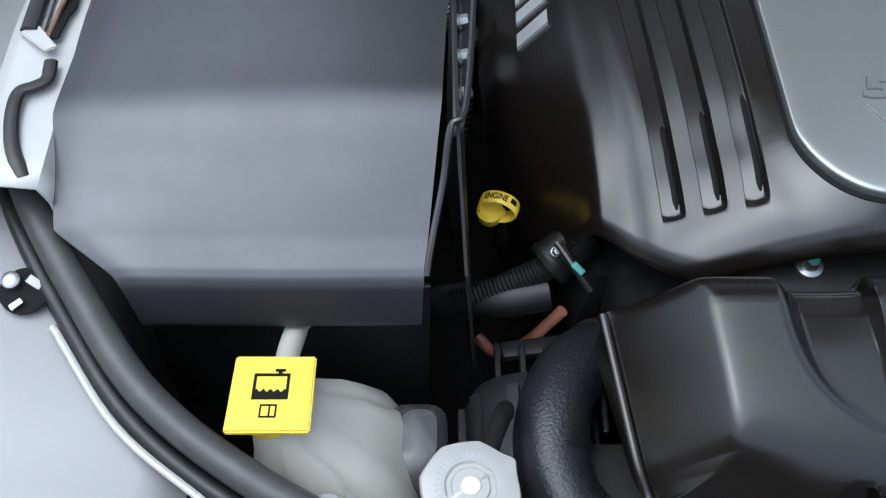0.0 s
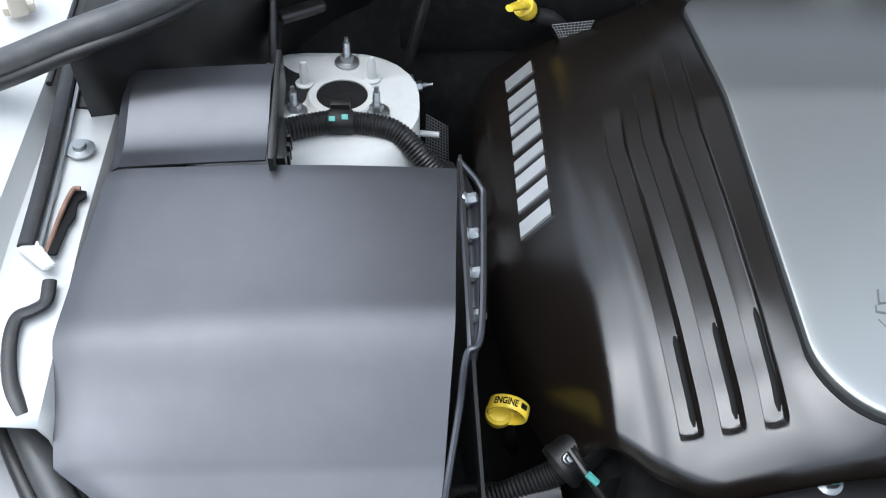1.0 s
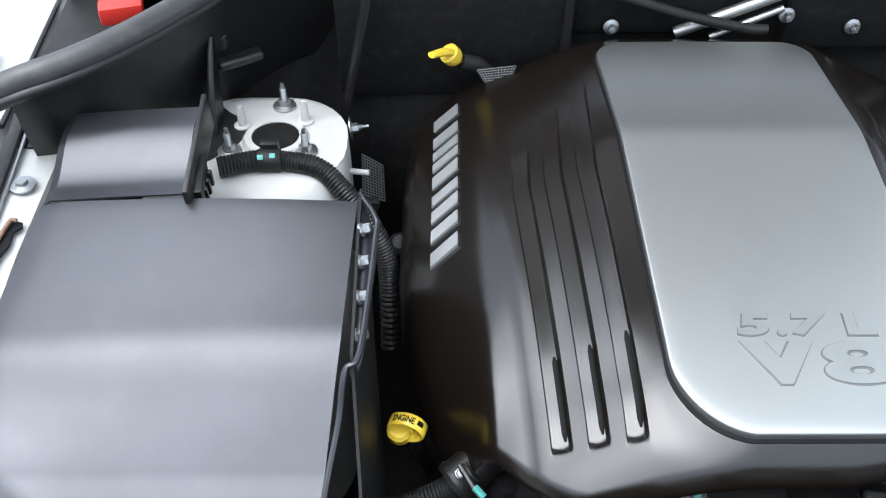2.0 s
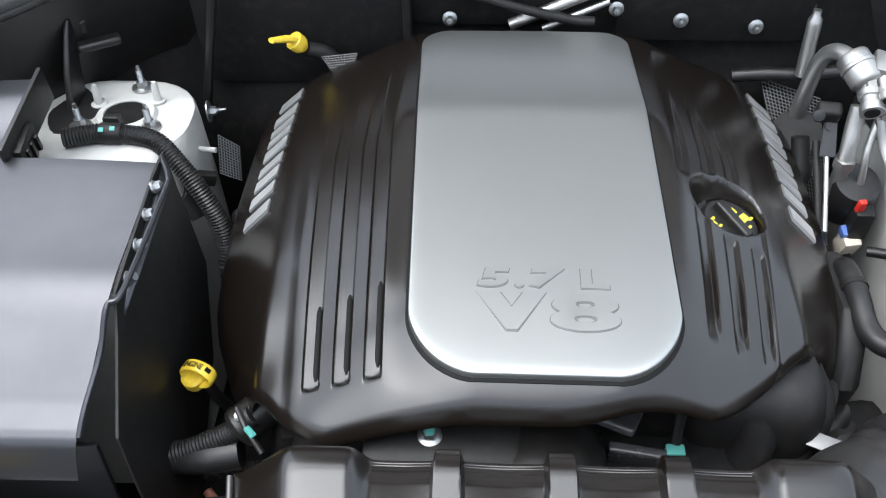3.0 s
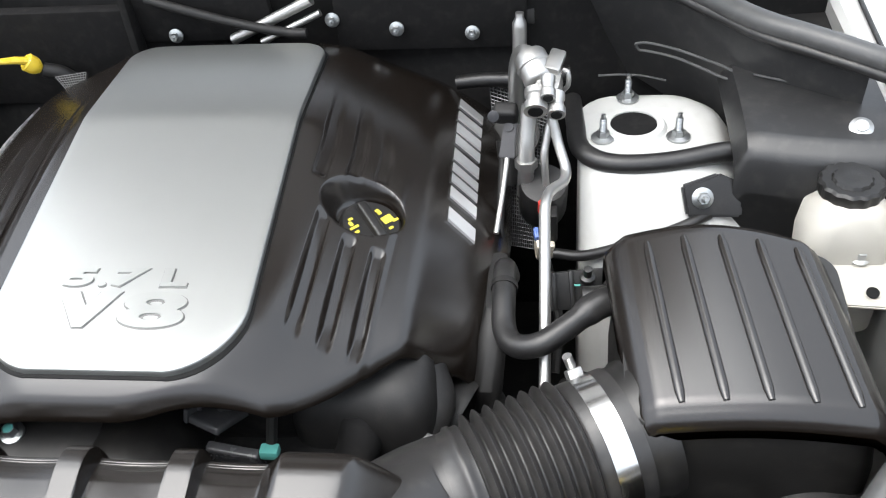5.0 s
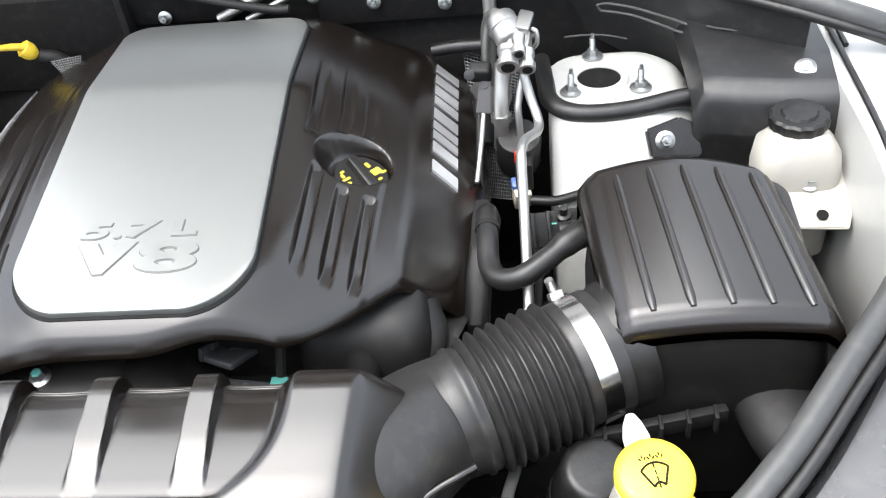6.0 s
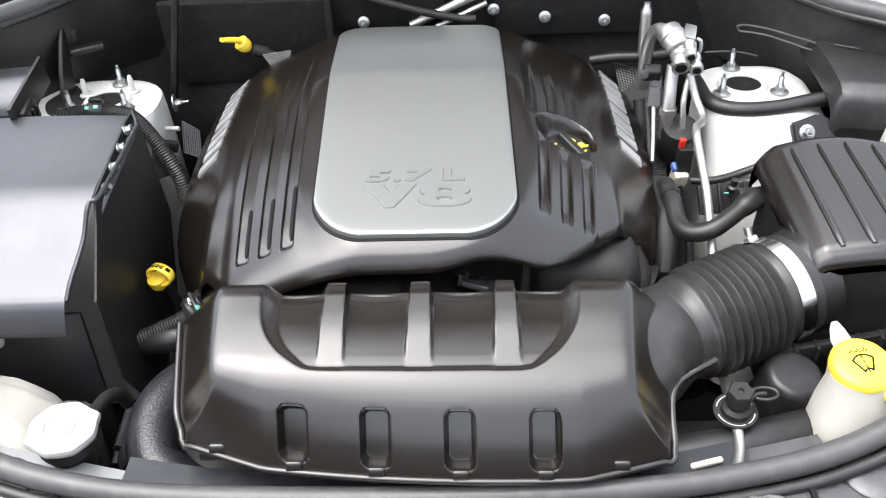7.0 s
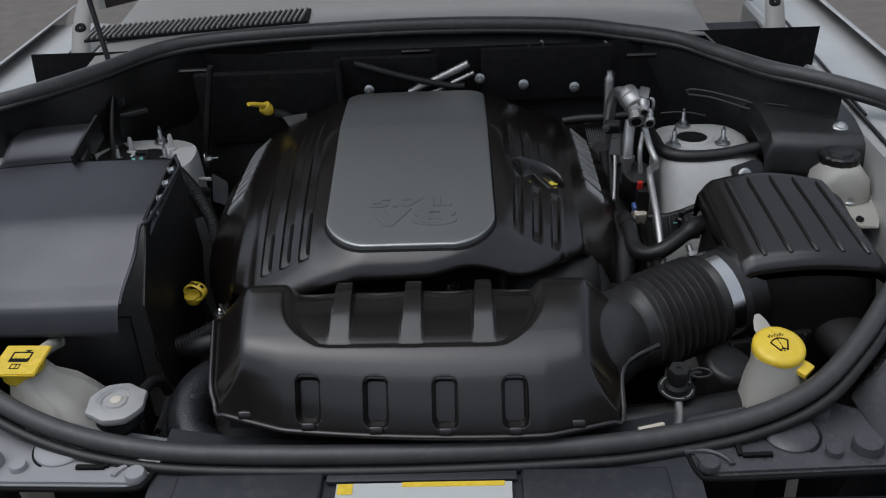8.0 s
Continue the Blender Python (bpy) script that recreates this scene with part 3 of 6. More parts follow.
def headlamp(sign):
    """Top of a headlamp housing: a flat dark field with moulded caps, domes, an L-shaped bracket and an arch."""
    # left skin paler, right darker: the light on each side set in colour
    skin = LEFTGREY if sign < 0 else LAMP
    lamp = thing("headlamp", (sign * 0.55, 0.30, 0.84), "grey plastic top of a headlamp housing, coloured paler for the light on it" if sign < 0 else "dark grey plastic top of a headlamp housing", "headlamp", "headlamps")
    dx = 0.0 if sign > 0 else 0.058
    def place(x, y, z=0.862):
        return Matrix.Translation((sign * (x - dx), y, z)) @ pose(0, 0, 0, 4, -sign * 2)
    outline = [(0.392, 0.300), (0.402, 0.262), (0.420, 0.252), (0.70, 0.262), (0.72, 0.34), (0.61, 0.40), (0.54, 0.356), (0.48, 0.334)]
    outline = [(sign * (x - dx), y) for x, y in outline]
    if sign < 0:
        outline = outline[::-1]
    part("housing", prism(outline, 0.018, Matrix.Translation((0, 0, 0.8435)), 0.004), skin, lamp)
    seam = [(0.388, 0.306), (0.397, 0.258), (0.422, 0.246), (0.56, 0.250), (0.70, 0.256)]
    part("edge_seam", tube([(sign * (x - dx), y, 0.858) for x, y in seam], 0.0035, 8), INK, lamp, "dark gap along the housing edge")
    for x, y, r, h in ((0.535, 0.325, 0.034, 0.008), (0.582, 0.368, 0.018, 0.014), (0.628, 0.296, 0.019, 0.014), (0.582, 0.288, 0.011, 0.008), (0.413, 0.268, 0.013, 0.008)):
        bm = lathe([(0, -0.002), (r * 1.12, -0.002), (r * 1.08, h * 0.6), (r * 0.95, h), (r * 0.4, h * 1.05), (0, h)], place(x, y), 28)
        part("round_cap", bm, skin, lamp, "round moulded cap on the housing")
    part("cap_groove", lathe([(0.037, 0), (0.0405, 0), (0.0405, 0.0014), (0.037, 0.0014)], place(0.535, 0.325), 36), INK, lamp)
    bm = box((0.040, 0.007, 0.006), place(0.480, 0.284, 0.864), 0.0015)
    part("bracket", bm, INK, lamp, "dark L-shaped slot")
    part("bracket", box((0.007, 0.028, 0.006), place(0.458, 0.298, 0.864), 0.0015), INK, lamp, "dark L-shaped slot")
    pts = [Vector((sign * (0.402 - dx + 0.042 * math.cos(a)), 0.262 + 0.034 * math.sin(a), 0.862)) for a in lin(0.15, 2.0, 14)]
    part("moulded_arch", sweep(bmesh.new(), pts, 0.0045, 8), skin, lamp)


headlamp(-1)
headlamp(1)

# raised bonnet, seen only in the reflections
bonnet = thing("bonnet", (0, 1.42, 1.17), "raised pale silver bonnet held open above the engine bay", "bonnet")
ang = radians(72)


def bonnet_fn(u, v):
    d = 0.10 + 1.06 * v
    x = u * (0.71 - 0.15 * v)
    return (x, 1.42 - d * math.cos(ang) - 0.03 * v * v, 1.19 + d * math.sin(ang) - 0.08 * u * u + 0.05 * v)


part("skin", grid(bonnet_fn, lin(-1, 1, 20), lin(0, 1, 16), None, 0.012), INNER, bonnet)


def liner_fn(u, v):
    x, y, z = bonnet_fn(u * 0.70, 0.50 + 0.46 * v)
    return (x, y - 0.014, z - 0.004)


def strip_fn0(u, v):
    x, y, z = bonnet_fn(u * 0.97, 0.13 * v)
    return (x, y - 0.014, z - 0.004)


# unseen dark strip, added so the rear of the cover reflects black
part("reflection_strip", grid(strip_fn0, lin(-1, 1, 12), lin(0, 1, 5), None, 0.006), LINER, bonnet, "black strip near the hinges, unseen, added to darken reflections")
part("liner", grid(liner_fn, lin(-1, 1, 12), lin(0, 1, 8), None, 0.006), LINER, bonnet, "black felt pad on the inside of the bonnet")


# ---- engine and its cover ----
engine = thing("engine", (0, 0.85, 0.55), "dark engine block hidden under its cover", "engine")
bm = box((0.52, 0.60, 0.30), Matrix.Translation((0, 0.88, 0.72)), 0.03, 3)
box((0.36, 0.50, 0.10), Matrix.Translation((0, 0.88, 0.90)), 0.03, 3, bm)
part("block", bm, PITCH, engine)
part("throttle_body", lathe([(0, 0), (0.060, 0), (0.068, 0.006), (0.071, 0.020), (0.071, 0.075), (0.066, 0.085), (0.066, 0.13), (0, 0.13)], axis((0.010, 0.520, 0.872), (0.0, 1, 0.06)), 48), BLACK, engine, "wide round black throttle body")
bm = box((0.16, 0.06, 0.06), pose(-0.09, 0.575, 0.915, 10), 0.012)
bracket = merge(box((0.046, 0.085, 0.010), pose(0.098, 0.635, 0.912, -22, 0, -24), 0.004, 3), box((0.060, 0.012, 0.050), pose(0.112, 0.597, 0.876, 12, 0, -10), 0.004, 3))
box((0.006, 0.080, 0.016), pose(0.080, 0.640, 0.918, -22, 0, -24), 0.002, bm=bracket)
part("coil_bracket", bracket, LAMP, engine, "grey moulded bracket below the cover lip")
part("manifold_flange", bm, DARK, engine, "black intake manifold flange")
hexbolt("manifold_bolt", (-0.102, 0.570, 0.945), (0, -0.25, 1), engine, 0.008, 0.0125, 0, TEAL, "zinc bolt with a teal paint mark")
bm = tube([(0.150, 0.655, 0.955), (0.155, 0.625, 0.945), (0.151, 0.602, 0.900)], 0.006, 8)
part("sensor_wire", bm, DARK, engine)
part("sensor_clip", box((0.020, 0.014, 0.012), pose(0.150, 0.594, 0.895), 0.003), TEAL, engine, "small teal connector clip")
# left front: coolant crossover, brackets and loom
bm = lathe([(0, 0), (0.024, 0), (0.026, 0.006), (0.024, 0.01), (0.022, 0.050), (0.019, 0.055), (0, 0.055)], axis((-0.322, 0.640, 0.852), (0.75, 0.42, 0.50)), 24)
part("coolant_neck", bm, BLACK, engine, "round black coolant neck")
part("front_bracket", box((0.06, 0.05, 0.10), pose(-0.262, 0.655, 0.80, 0, 10, 20), 0.012), PITCH, engine)
hexbolt("bracket_bolt", (-0.317, 0.636, 0.880), (0.1, -0.6, 1), engine, 0.0045, 0.0060)
bm = tube([(-0.317, 0.636, 0.895), (-0.302, 0.612, 0.888), (-0.285, 0.594, 0.872)], 0.0035, 8)
part("tie_strap", bm, RUBBER, engine)
part("tie_mark", box((0.014, 0.007, 0.004), pose(-0.298, 0.608, 0.890, -20, 20, -42), 0.001), TEAL, engine, "teal paint mark on a strap")

# alternator with its slots
alt = thing("alternator", (-0.33, 0.47, 0.74), "grimy aluminium alternator deep in the bay", "alternator")
am = axis((-0.34, 0.44, 0.74), (0, 1, 0.1))
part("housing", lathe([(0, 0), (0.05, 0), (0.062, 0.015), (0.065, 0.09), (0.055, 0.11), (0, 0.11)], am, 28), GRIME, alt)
for k in range(10):
    a = 2 * math.pi * k / 10
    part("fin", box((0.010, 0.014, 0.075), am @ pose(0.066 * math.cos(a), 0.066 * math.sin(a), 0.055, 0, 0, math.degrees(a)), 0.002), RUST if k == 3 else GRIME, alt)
bm = box((0.10, 0.02, 0.012), pose(-0.315, 0.60, 0.765, 0, 0, 8), 0.003)
for k in range(5):
    box((0.006, 0.10, 0.012), pose(-0.37 + 0.026 * k, 0.545, 0.772, 4), 0.002, bm=bm)
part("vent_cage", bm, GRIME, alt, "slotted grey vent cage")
cable = thing("copper_cable", (-0.36, 0.62, 0.72), "cable in a salmon pink heat sleeve", "cable")
part("sleeve", tube([(-0.385, 0.648, 0.712), (-0.366, 0.630, 0.708), (-0.338, 0.620, 0.738), (-0.312, 0.619, 0.785), (-0.302, 0.620, 0.803)], 0.0065, 12), COPPER, cable)
loom = thing("corrugated_loom", (-0.36, 0.65, 0.75), "thin grey corrugated wiring loom beside the engine", "wiring loom")
pts = spline([(-0.385, 0.655, 0.735), (-0.34, 0.660, 0.745), (-0.28, 0.660, 0.755), (-0.24, 0.655, 0.755)], 24)
part("conduit", sweep(bmesh.new(), pts, lambda i, s: 0.0075 + 0.0012 * (i % 2), 10), RUBBER, loom)
loom = thing("corrugated_loom", (-0.36, 0.65, 0.83), "black corrugated wiring loom by the coolant neck", "wiring loom")
pts = spline([(-0.42, 0.615, 0.82), (-0.37, 0.625, 0.835), (-0.325, 0.635, 0.855), (-0.30, 0.64, 0.88)], 24)
part("conduit", sweep(bmesh.new(), pts, lambda i, s: 0.0125 + 0.0016 * (i % 2), 12), RUBBER, loom)

cover = thing("engine_cover", (0, 0.85, 0.9), "satin black plastic engine cover with a silver centre panel", "engine cover")
# height of the cover over (y) at six lines across it, from the middle to the foot of the flank
COVER_Y = (0.55, 0.575, 0.60, 0.63, 0.66, 0.70, 0.75, 0.80, 0.86, 0.92, 1.00, 1.10, 1.15, 1.19)
COVER_Z = ((0.0, (0.998, 1.019, 1.029, 1.033, 1.038, 1.044, 1.050, 1.056, 1.063, 1.068, 1.070, 1.064, 1.060, 1.045)),
           (0.10, (0.994, 1.015, 1.027, 1.031, 1.037, 1.043, 1.050, 1.056, 1.063, 1.068, 1.070, 1.064, 1.060, 1.045)),
           (0.15, (0.978, 0.997, 1.010, 1.022, 1.028, 1.038, 1.046, 1.053, 1.058, 1.062, 1.064, 1.059, 1.054, 1.038)),
           (0.22, (0.950, 0.964, 0.973, 0.984, 0.992, 1.002, 1.011, 1.018, 1.024, 1.028, 1.031, 1.028, 1.022, 1.004)),
           (0.265, (0.922, 0.938, 0.952, 0.964, 0.974, 0.986, 0.996, 1.002, 1.006, 1.009, 1.012, 1.010, 1.004, 0.984)),
           (0.290, (0.903, 0.920, 0.936, 0.950, 0.964, 0.977, 0.985, 0.989, 0.993, 0.996, 0.999, 0.997, 0.991, 0.970)))
FLANK = ((0.550, 0.292), (0.60, 0.300), (0.63, 0.306), (0.66, 0.315), (0.70, 0.337), (0.75, 0.358), (0.80, 0.370), (0.90, 0.376), (1.00, 0.375), (1.10, 0.370), (1.19, 0.360))
FOOT = ((0.55, 0.878), (0.60, 0.882), (0.66, 0.884), (0.70, 0.888), (0.75, 0.905), (0.80, 0.914), (0.90, 0.920), (1.0, 0.926), (1.10, 0.930), (1.19, 0.915))
FACE = [(0.50, 1.0178), (0.65, 1.0365), (0.80, 1.0560), (0.950, 1.0745), (1.15, 1.0610), (1.20, 1.057)]
COVER_LINES = [(x, list(zip(COVER_Y, zs))) for x, zs in COVER_Z]


def section(ax, y):
    """The cover's height along straight stretches between its lines; beyond the foot a steep skirt."""
    e, z4 = curve_rows(FLANK, y), curve_rows(FOOT, y)
    rear = step(0.78, 0.86, y)
    rows = [(x, curve_rows(line, y)) for x, line in COVER_LINES]
    mid = rows[-1][1] + (z4 - rows[-1][1]) * 0.62
    xm = 0.290 + (e - 0.290) * 0.62
    rows += [(xm, mid + 0.004 * rear), (e, z4), (e + 0.008, z4 - 0.045), (e + 0.2, z4 - 0.4)]
    return lerp_rows(rows, ax)


def cover_z(x, y):
    ax = abs(x)
    r = 0.010 if ax < 0.25 else 0.007
    return sum(w * section(abs(ax + r * k), y + 0.006 * j) for k, j, w in ((-1, 0, 0.17), (1, 0, 0.17), (0, 0, 0.22), (-0.5, 1, 0.11), (0.5, 1, 0.11), (-0.5, -1, 0.11), (0.5, -1, 0.11)))


SEAM = 0.262


def stretch(y):
    return (1 + 0.085 * min(1.0, max(0.0, (y - 0.60) / 0.32))) * (1 - 0.20 * max(0.0, y - 0.93))


def half_width(y):
    return lerp_rows(FLANK, y) + 0.008


def cover_x(c, y):
    """Across the cover: the grooves follow lines of constant c."""
    a, s = abs(c), (1 if c > 0 else -1)
    m = stretch(y)
    return s * (a * m if a < SEAM else SEAM * m + (a - SEAM) / (0.395 - SEAM) * (half_width(y) - SEAM * m))


HALF = 0.0098
GROOVES = []
for k in range(3):
    GROOVES.append((-1, 0.1585 + 0.0325 * k, 0.594 + 0.004 * k, 1.10 - 0.05 * k, 0.0075))
    GROOVES.append((1, 0.1785 + 0.030 * k, 0.640 - 0.003 * k, (0.825, 0.797, 0.790)[k], 0.0085))
GROOVES.append((1, 0.162, 0.866, 1.09, 0.0042))
GROOVES.append((1, 0.193, 0.885, 1.06, 0.0036))
GROOVES.append((1, 0.221, 0.890, 1.00, 0.0025))


def groove_depth(c, y):
    # outboard of the grooves the shell steps down along a soft crease
    d = 0.0030 * step(0.243, 0.252, abs(c)) * step(0.96, 0.80, y)
    for s, c0, y0, y1, deep in GROOVES:
        q = (c - s * c0) / (HALF if s < 0 else 0.95 * HALF)
        if abs(q) >= 1 or not y0 - 0.01 < y < y1:
            continue
        t = (y - y0) / (y1 - y0)
        if s < 0:
            wall = step(-1.0, -0.82, q) * (1 - step(0.72, 1.0, q)) * (0.75 + 0.25 * q)
            fade = step(-0.01, 0.012 + 0.012 * q * q, t) * (1 - 0.55 * step(0.30, 0.80, t)) * (1 - step(0.85, 1.0, t))
        else:
            wall = step(-1.0, -0.55, q) * (1 - step(0.2, 1.0, q))
            front = step(-0.01, 0.30, t) if y0 < 0.8 else step(-0.01, 0.05, t)
            fade = front * (1 - 0.45 * step(0.4, 0.9, t)) * (1 - step(0.90 if y0 < 0.8 else 0.25, 1.0, t))
        d += deep * wall * fade
    return d


def recess(x, y):
    r = math.hypot((x - 0.225) / 0.044, (y - 0.845) / 0.042)
    return 0.030 * step(1.08, 0.74, r)


PANEL_OUT = []
for x, y, r in ((0.133, 1.150, 0.035), (-0.137, 1.150, 0.035), (-0.124, 0.591, 0.062), (0.141, 0.591, 0.062)):
    sx, sy = (1 if x > 0 else -1), (1 if y > 0.9 else -1)
    a0 = {(1, 1): 0, (-1, 1): 90, (-1, -1): 180, (1, -1): 270}[(sx, sy)]
    for k in range(13):
        a = radians(a0 + 90 * k / 12)
        PANEL_OUT.append((x - sx * r + r * math.cos(a), y - sy * r + r * math.sin(a)))
# bow the long sides and the front edge a little
PANEL_OUT = [(x * (1 + 0.05 * math.sin(math.pi * min(1, max(0, (1.15 - y) / 0.56)))), y - 0.019 * max(0.0, 1 - ((x - 0.01) / 0.13) ** 2) * step(0.72, 0.60, y)) for x, y in PANEL_OUT]


def dense(pts, n=4):
    out = []
    for (a, b), (c, d) in zip(pts, pts[1:] + pts[:1]):
        m = max(1, int(math.hypot(c - a, d - b) / 0.018))
        out += [(a + (c - a) * k / m, b + (d - b) * k / m) for k in range(m)]
    return out


out = dense(PANEL_OUT)
RING = np.array(out)
RING_NEXT = np.roll(RING, -1, 0)


def outside(x, y):
    """Distance from the panel's outline, negative inside it."""
    p = np.array((x, y))
    e, w = RING_NEXT - RING, p - RING
    t = np.clip((w * e).sum(1) / (e * e).sum(1), 0, 1)
    d = math.sqrt((((w - e * t[:, None]) ** 2).sum(1)).min())
    up = (RING[:, 1] <= y) != (RING_NEXT[:, 1] <= y)
    side = x < RING[:, 0] + w[:, 1] * e[:, 0] / np.where(e[:, 1] == 0, 1e-9, e[:, 1])
    return -d if (up & side).sum() % 2 else d


def panel_z(x, y):
    """Face of the silver panel, rolled down along its outline, most at the front."""
    d = outside(x, y)
    front = step(0.74, 0.62, y)
    amp = 0.0009
    roll = amp * max(0.0, min(1.0, 1 + d / 0.010)) ** 2 + max(0.0, d) * (0.18 + 0.42 * step(0.72, 0.57, y))
    return smooth_rows(FACE, y, 0.005) + 0.003 - 0.10 * max(0.0, abs(x) - 0.06) ** 1.6 - roll


def rimmed(x, y, z):
    """The shell rises to a flush rounded rim round the silver panel."""
    if abs(x) > 0.20 or y > 1.185:
        return z
    d = outside(x, y)
    w = step(0.006, 0.046, d)
    return z * w + (panel_z(x, y) - 0.0045 - 0.007 * step(-0.003, -0.008, d)) * (1 - w)


def cover_fn(c, v):
    a = abs(c) if abs(c) < SEAM else SEAM + (abs(c) - SEAM) * 0.36
    y0 = 0.551 + 0.022 * step(0.02, 0.16, c) + 2.7 * max(0.0, a - (0.20 if c < 0 else 0.165)) ** 1.5
    y = y0 + (1.185 - y0) * v
    x = cover_x(c, y)
    lip = 0.009 * (1 - min(1.0, (y - y0) / 0.012)) ** 2
    return (x, y, rimmed(x, y, cover_z(x, y) - groove_depth(c, y) - recess(x, y)) - lip)


cols = set(round(c, 5) for c in lin(-0.395, 0.395, 150) + lin(0.155, 0.28, 64))
for g in GROOVES:
    cols |= {round(g[0] * g[1] + q * HALF, 5) for q in (-1.1, -1.0, -0.94, -0.88, -0.82, -0.75, -0.6, -0.5, -0.2, 0.1, 0.4, 0.6, 0.72, 0.8, 0.86, 0.92, 1.0, 1.1)}
part("shell", grid(cover_fn, sorted(cols), lin(0, 0.2, 90) + lin(0.2035, 1, 190), None, 0.004), COVER, cover, "satin black plastic shell with long grooves", 32)
for k in range(3):
    pts = []
    for y in lin(0.606 + 0.003 * k, 0.700 - 0.002 * k, 14):
        c = -(0.1585 + 0.0325 * k) + 0.48 * HALF
        x = cover_x(c, y)
        pts.append(Vector((x, y, rimmed(x, y, cover_z(x, y) - groove_depth(c, y)) + 0.0006)))
    part("slot", sweep(bmesh.new(), pts, lambda i, s: 0.0029 * min(1, 8 * s + 0.4, 8 * (1 - s) + 0.4), 10, True, 0.45), INK, cover, "narrow black slot in a groove")


def plate(outline, rows, zfn, centre=(0.0, 0.86), cap=True):
    bm = bmesh.new()
    rings = []
    for s, dz in rows:
        rings.append([bm.verts.new((centre[0] + (x - centre[0]) * s, centre[1] + (y - centre[1]) * s, zfn(centre[0] + (x - centre[0]) * s, centre[1] + (y - centre[1]) * s) + dz)) for x, y in outline])
    n = len(outline)
    for a, b in zip(rings, rings[1:]):
        for k in range(n):
            bm.faces.new((a[k], a[(k + 1) % n], b[(k + 1) % n], b[k]))
    if not cap:
        return bm
    c = bm.verts.new((centre[0], centre[1], zfn(*centre) + rows[-1][1]))
    for k in range(n):
        bm.faces.new((rings[-1][k], rings[-1][(k + 1) % n], c))
    return bm


part("gap", plate([(x + 0.0030 * (1 if x > 0 else -1) * min(1, abs(x) / 0.1), y + 0.0030 * max(-1, min(1, (y - 0.87) / 0.24))) for x, y in out], [(1.0, -0.010), (1.0, -0.0034), (0.99, -0.0034), (0.97, -0.0040)], panel_z, cap=False), INK, cover, "dark gap round the silver panel")
silver = part("centre_panel", plate(out, [(1.0, -0.012), (1.0, 0.0004), (0.9990, 0.0020), (0.9970, 0.0030), (0.994, 0.0034), (0.982, 0.0034), (0.965, 0.0034)] + [(s, 0.0034) for s in lin(0.94, 0.02, 26)], panel_z), SILVER, cover, "smooth satin silver centre panel", 50)


def lettering(word, x0, x1, y0, y1, zfn, material, parent, depth=0.0035, bold=0.02, shear=0.0):
    cu = bpy.data.curves.new("lettering", "FONT")
    cu.body, cu.extrude, cu.offset, cu.shear = word, 0.05, bold, shear
    if material is SILVER:
        cu.bevel_depth, cu.bevel_resolution, cu.offset = 0.014, 1, bold - 0.014
    tmp = new("lettering_tmp", cu)
    dg = bpy.context.evaluated_depsgraph_get()
    me = bpy.data.meshes.new_from_object(tmp.evaluated_get(dg))
    bpy.data.objects.remove(tmp)
    bm = bmesh.new()
    bm.from_mesh(me)
    bmesh.ops.subdivide_edges(bm, edges=[e for e in bm.edges if e.calc_length() > 0.12], cuts=2)
    xs, ys, zs = ([v.co[i] for v in bm.verts] for i in range(3))
    ax, bx, ay, by, az, bz = min(xs), max(xs), min(ys), max(ys), min(zs), max(zs)
    for v in bm.verts:
        x = x0 + (v.co.x - ax) / (bx - ax) * (x1 - x0)
        y = y0 + (v.co.y - ay) / (by - ay) * (y1 - y0)
        v.co = (x, y, zfn(x, y) + 0.0028 + (v.co.z - az) / (bz - az) * depth)
    return part("lettering" if material is LETTER else "letter_edge", bm, material, parent, "raised silver lettering" if material is LETTER else "dark outline round a letter, painted as its edge shade", 30)


# darker silver outlines under the letters paint in their shaded edges
for word, x0, x1, y1 in (("5", -0.058, -0.026, 0.702), (".", -0.020, -0.012, 0.6835), ("7", -0.006, 0.030, 0.702), ("L", 0.046, 0.074, 0.702)):
    lettering(word, x0, x1, 0.678, y1, panel_z, LETTER, silver, 0.0026, 0.042, 0.12 if word in "57" else 0.0)
    lettering(word, x0 - 0.0010, x1 + 0.0010, 0.6770, y1 + 0.0010, panel_z, LETTERSHADE, silver, 0.0010, 0.062, 0.12 if word in "57" else 0.0)
for word, x0, x1 in (("V", -0.058, 0.010), ("8", 0.014, 0.082)):
    lettering(word, x0, x1, 0.626, 0.671, panel_z, LETTER, silver, 0.0026, 0.085 if word == "V" else 0.035)
    lettering(word, x0 - 0.0012, x1 + 0.0012, 0.6248, 0.6722, panel_z, LETTERSHADE, silver, 0.0010, 0.108 if word == "V" else 0.058)


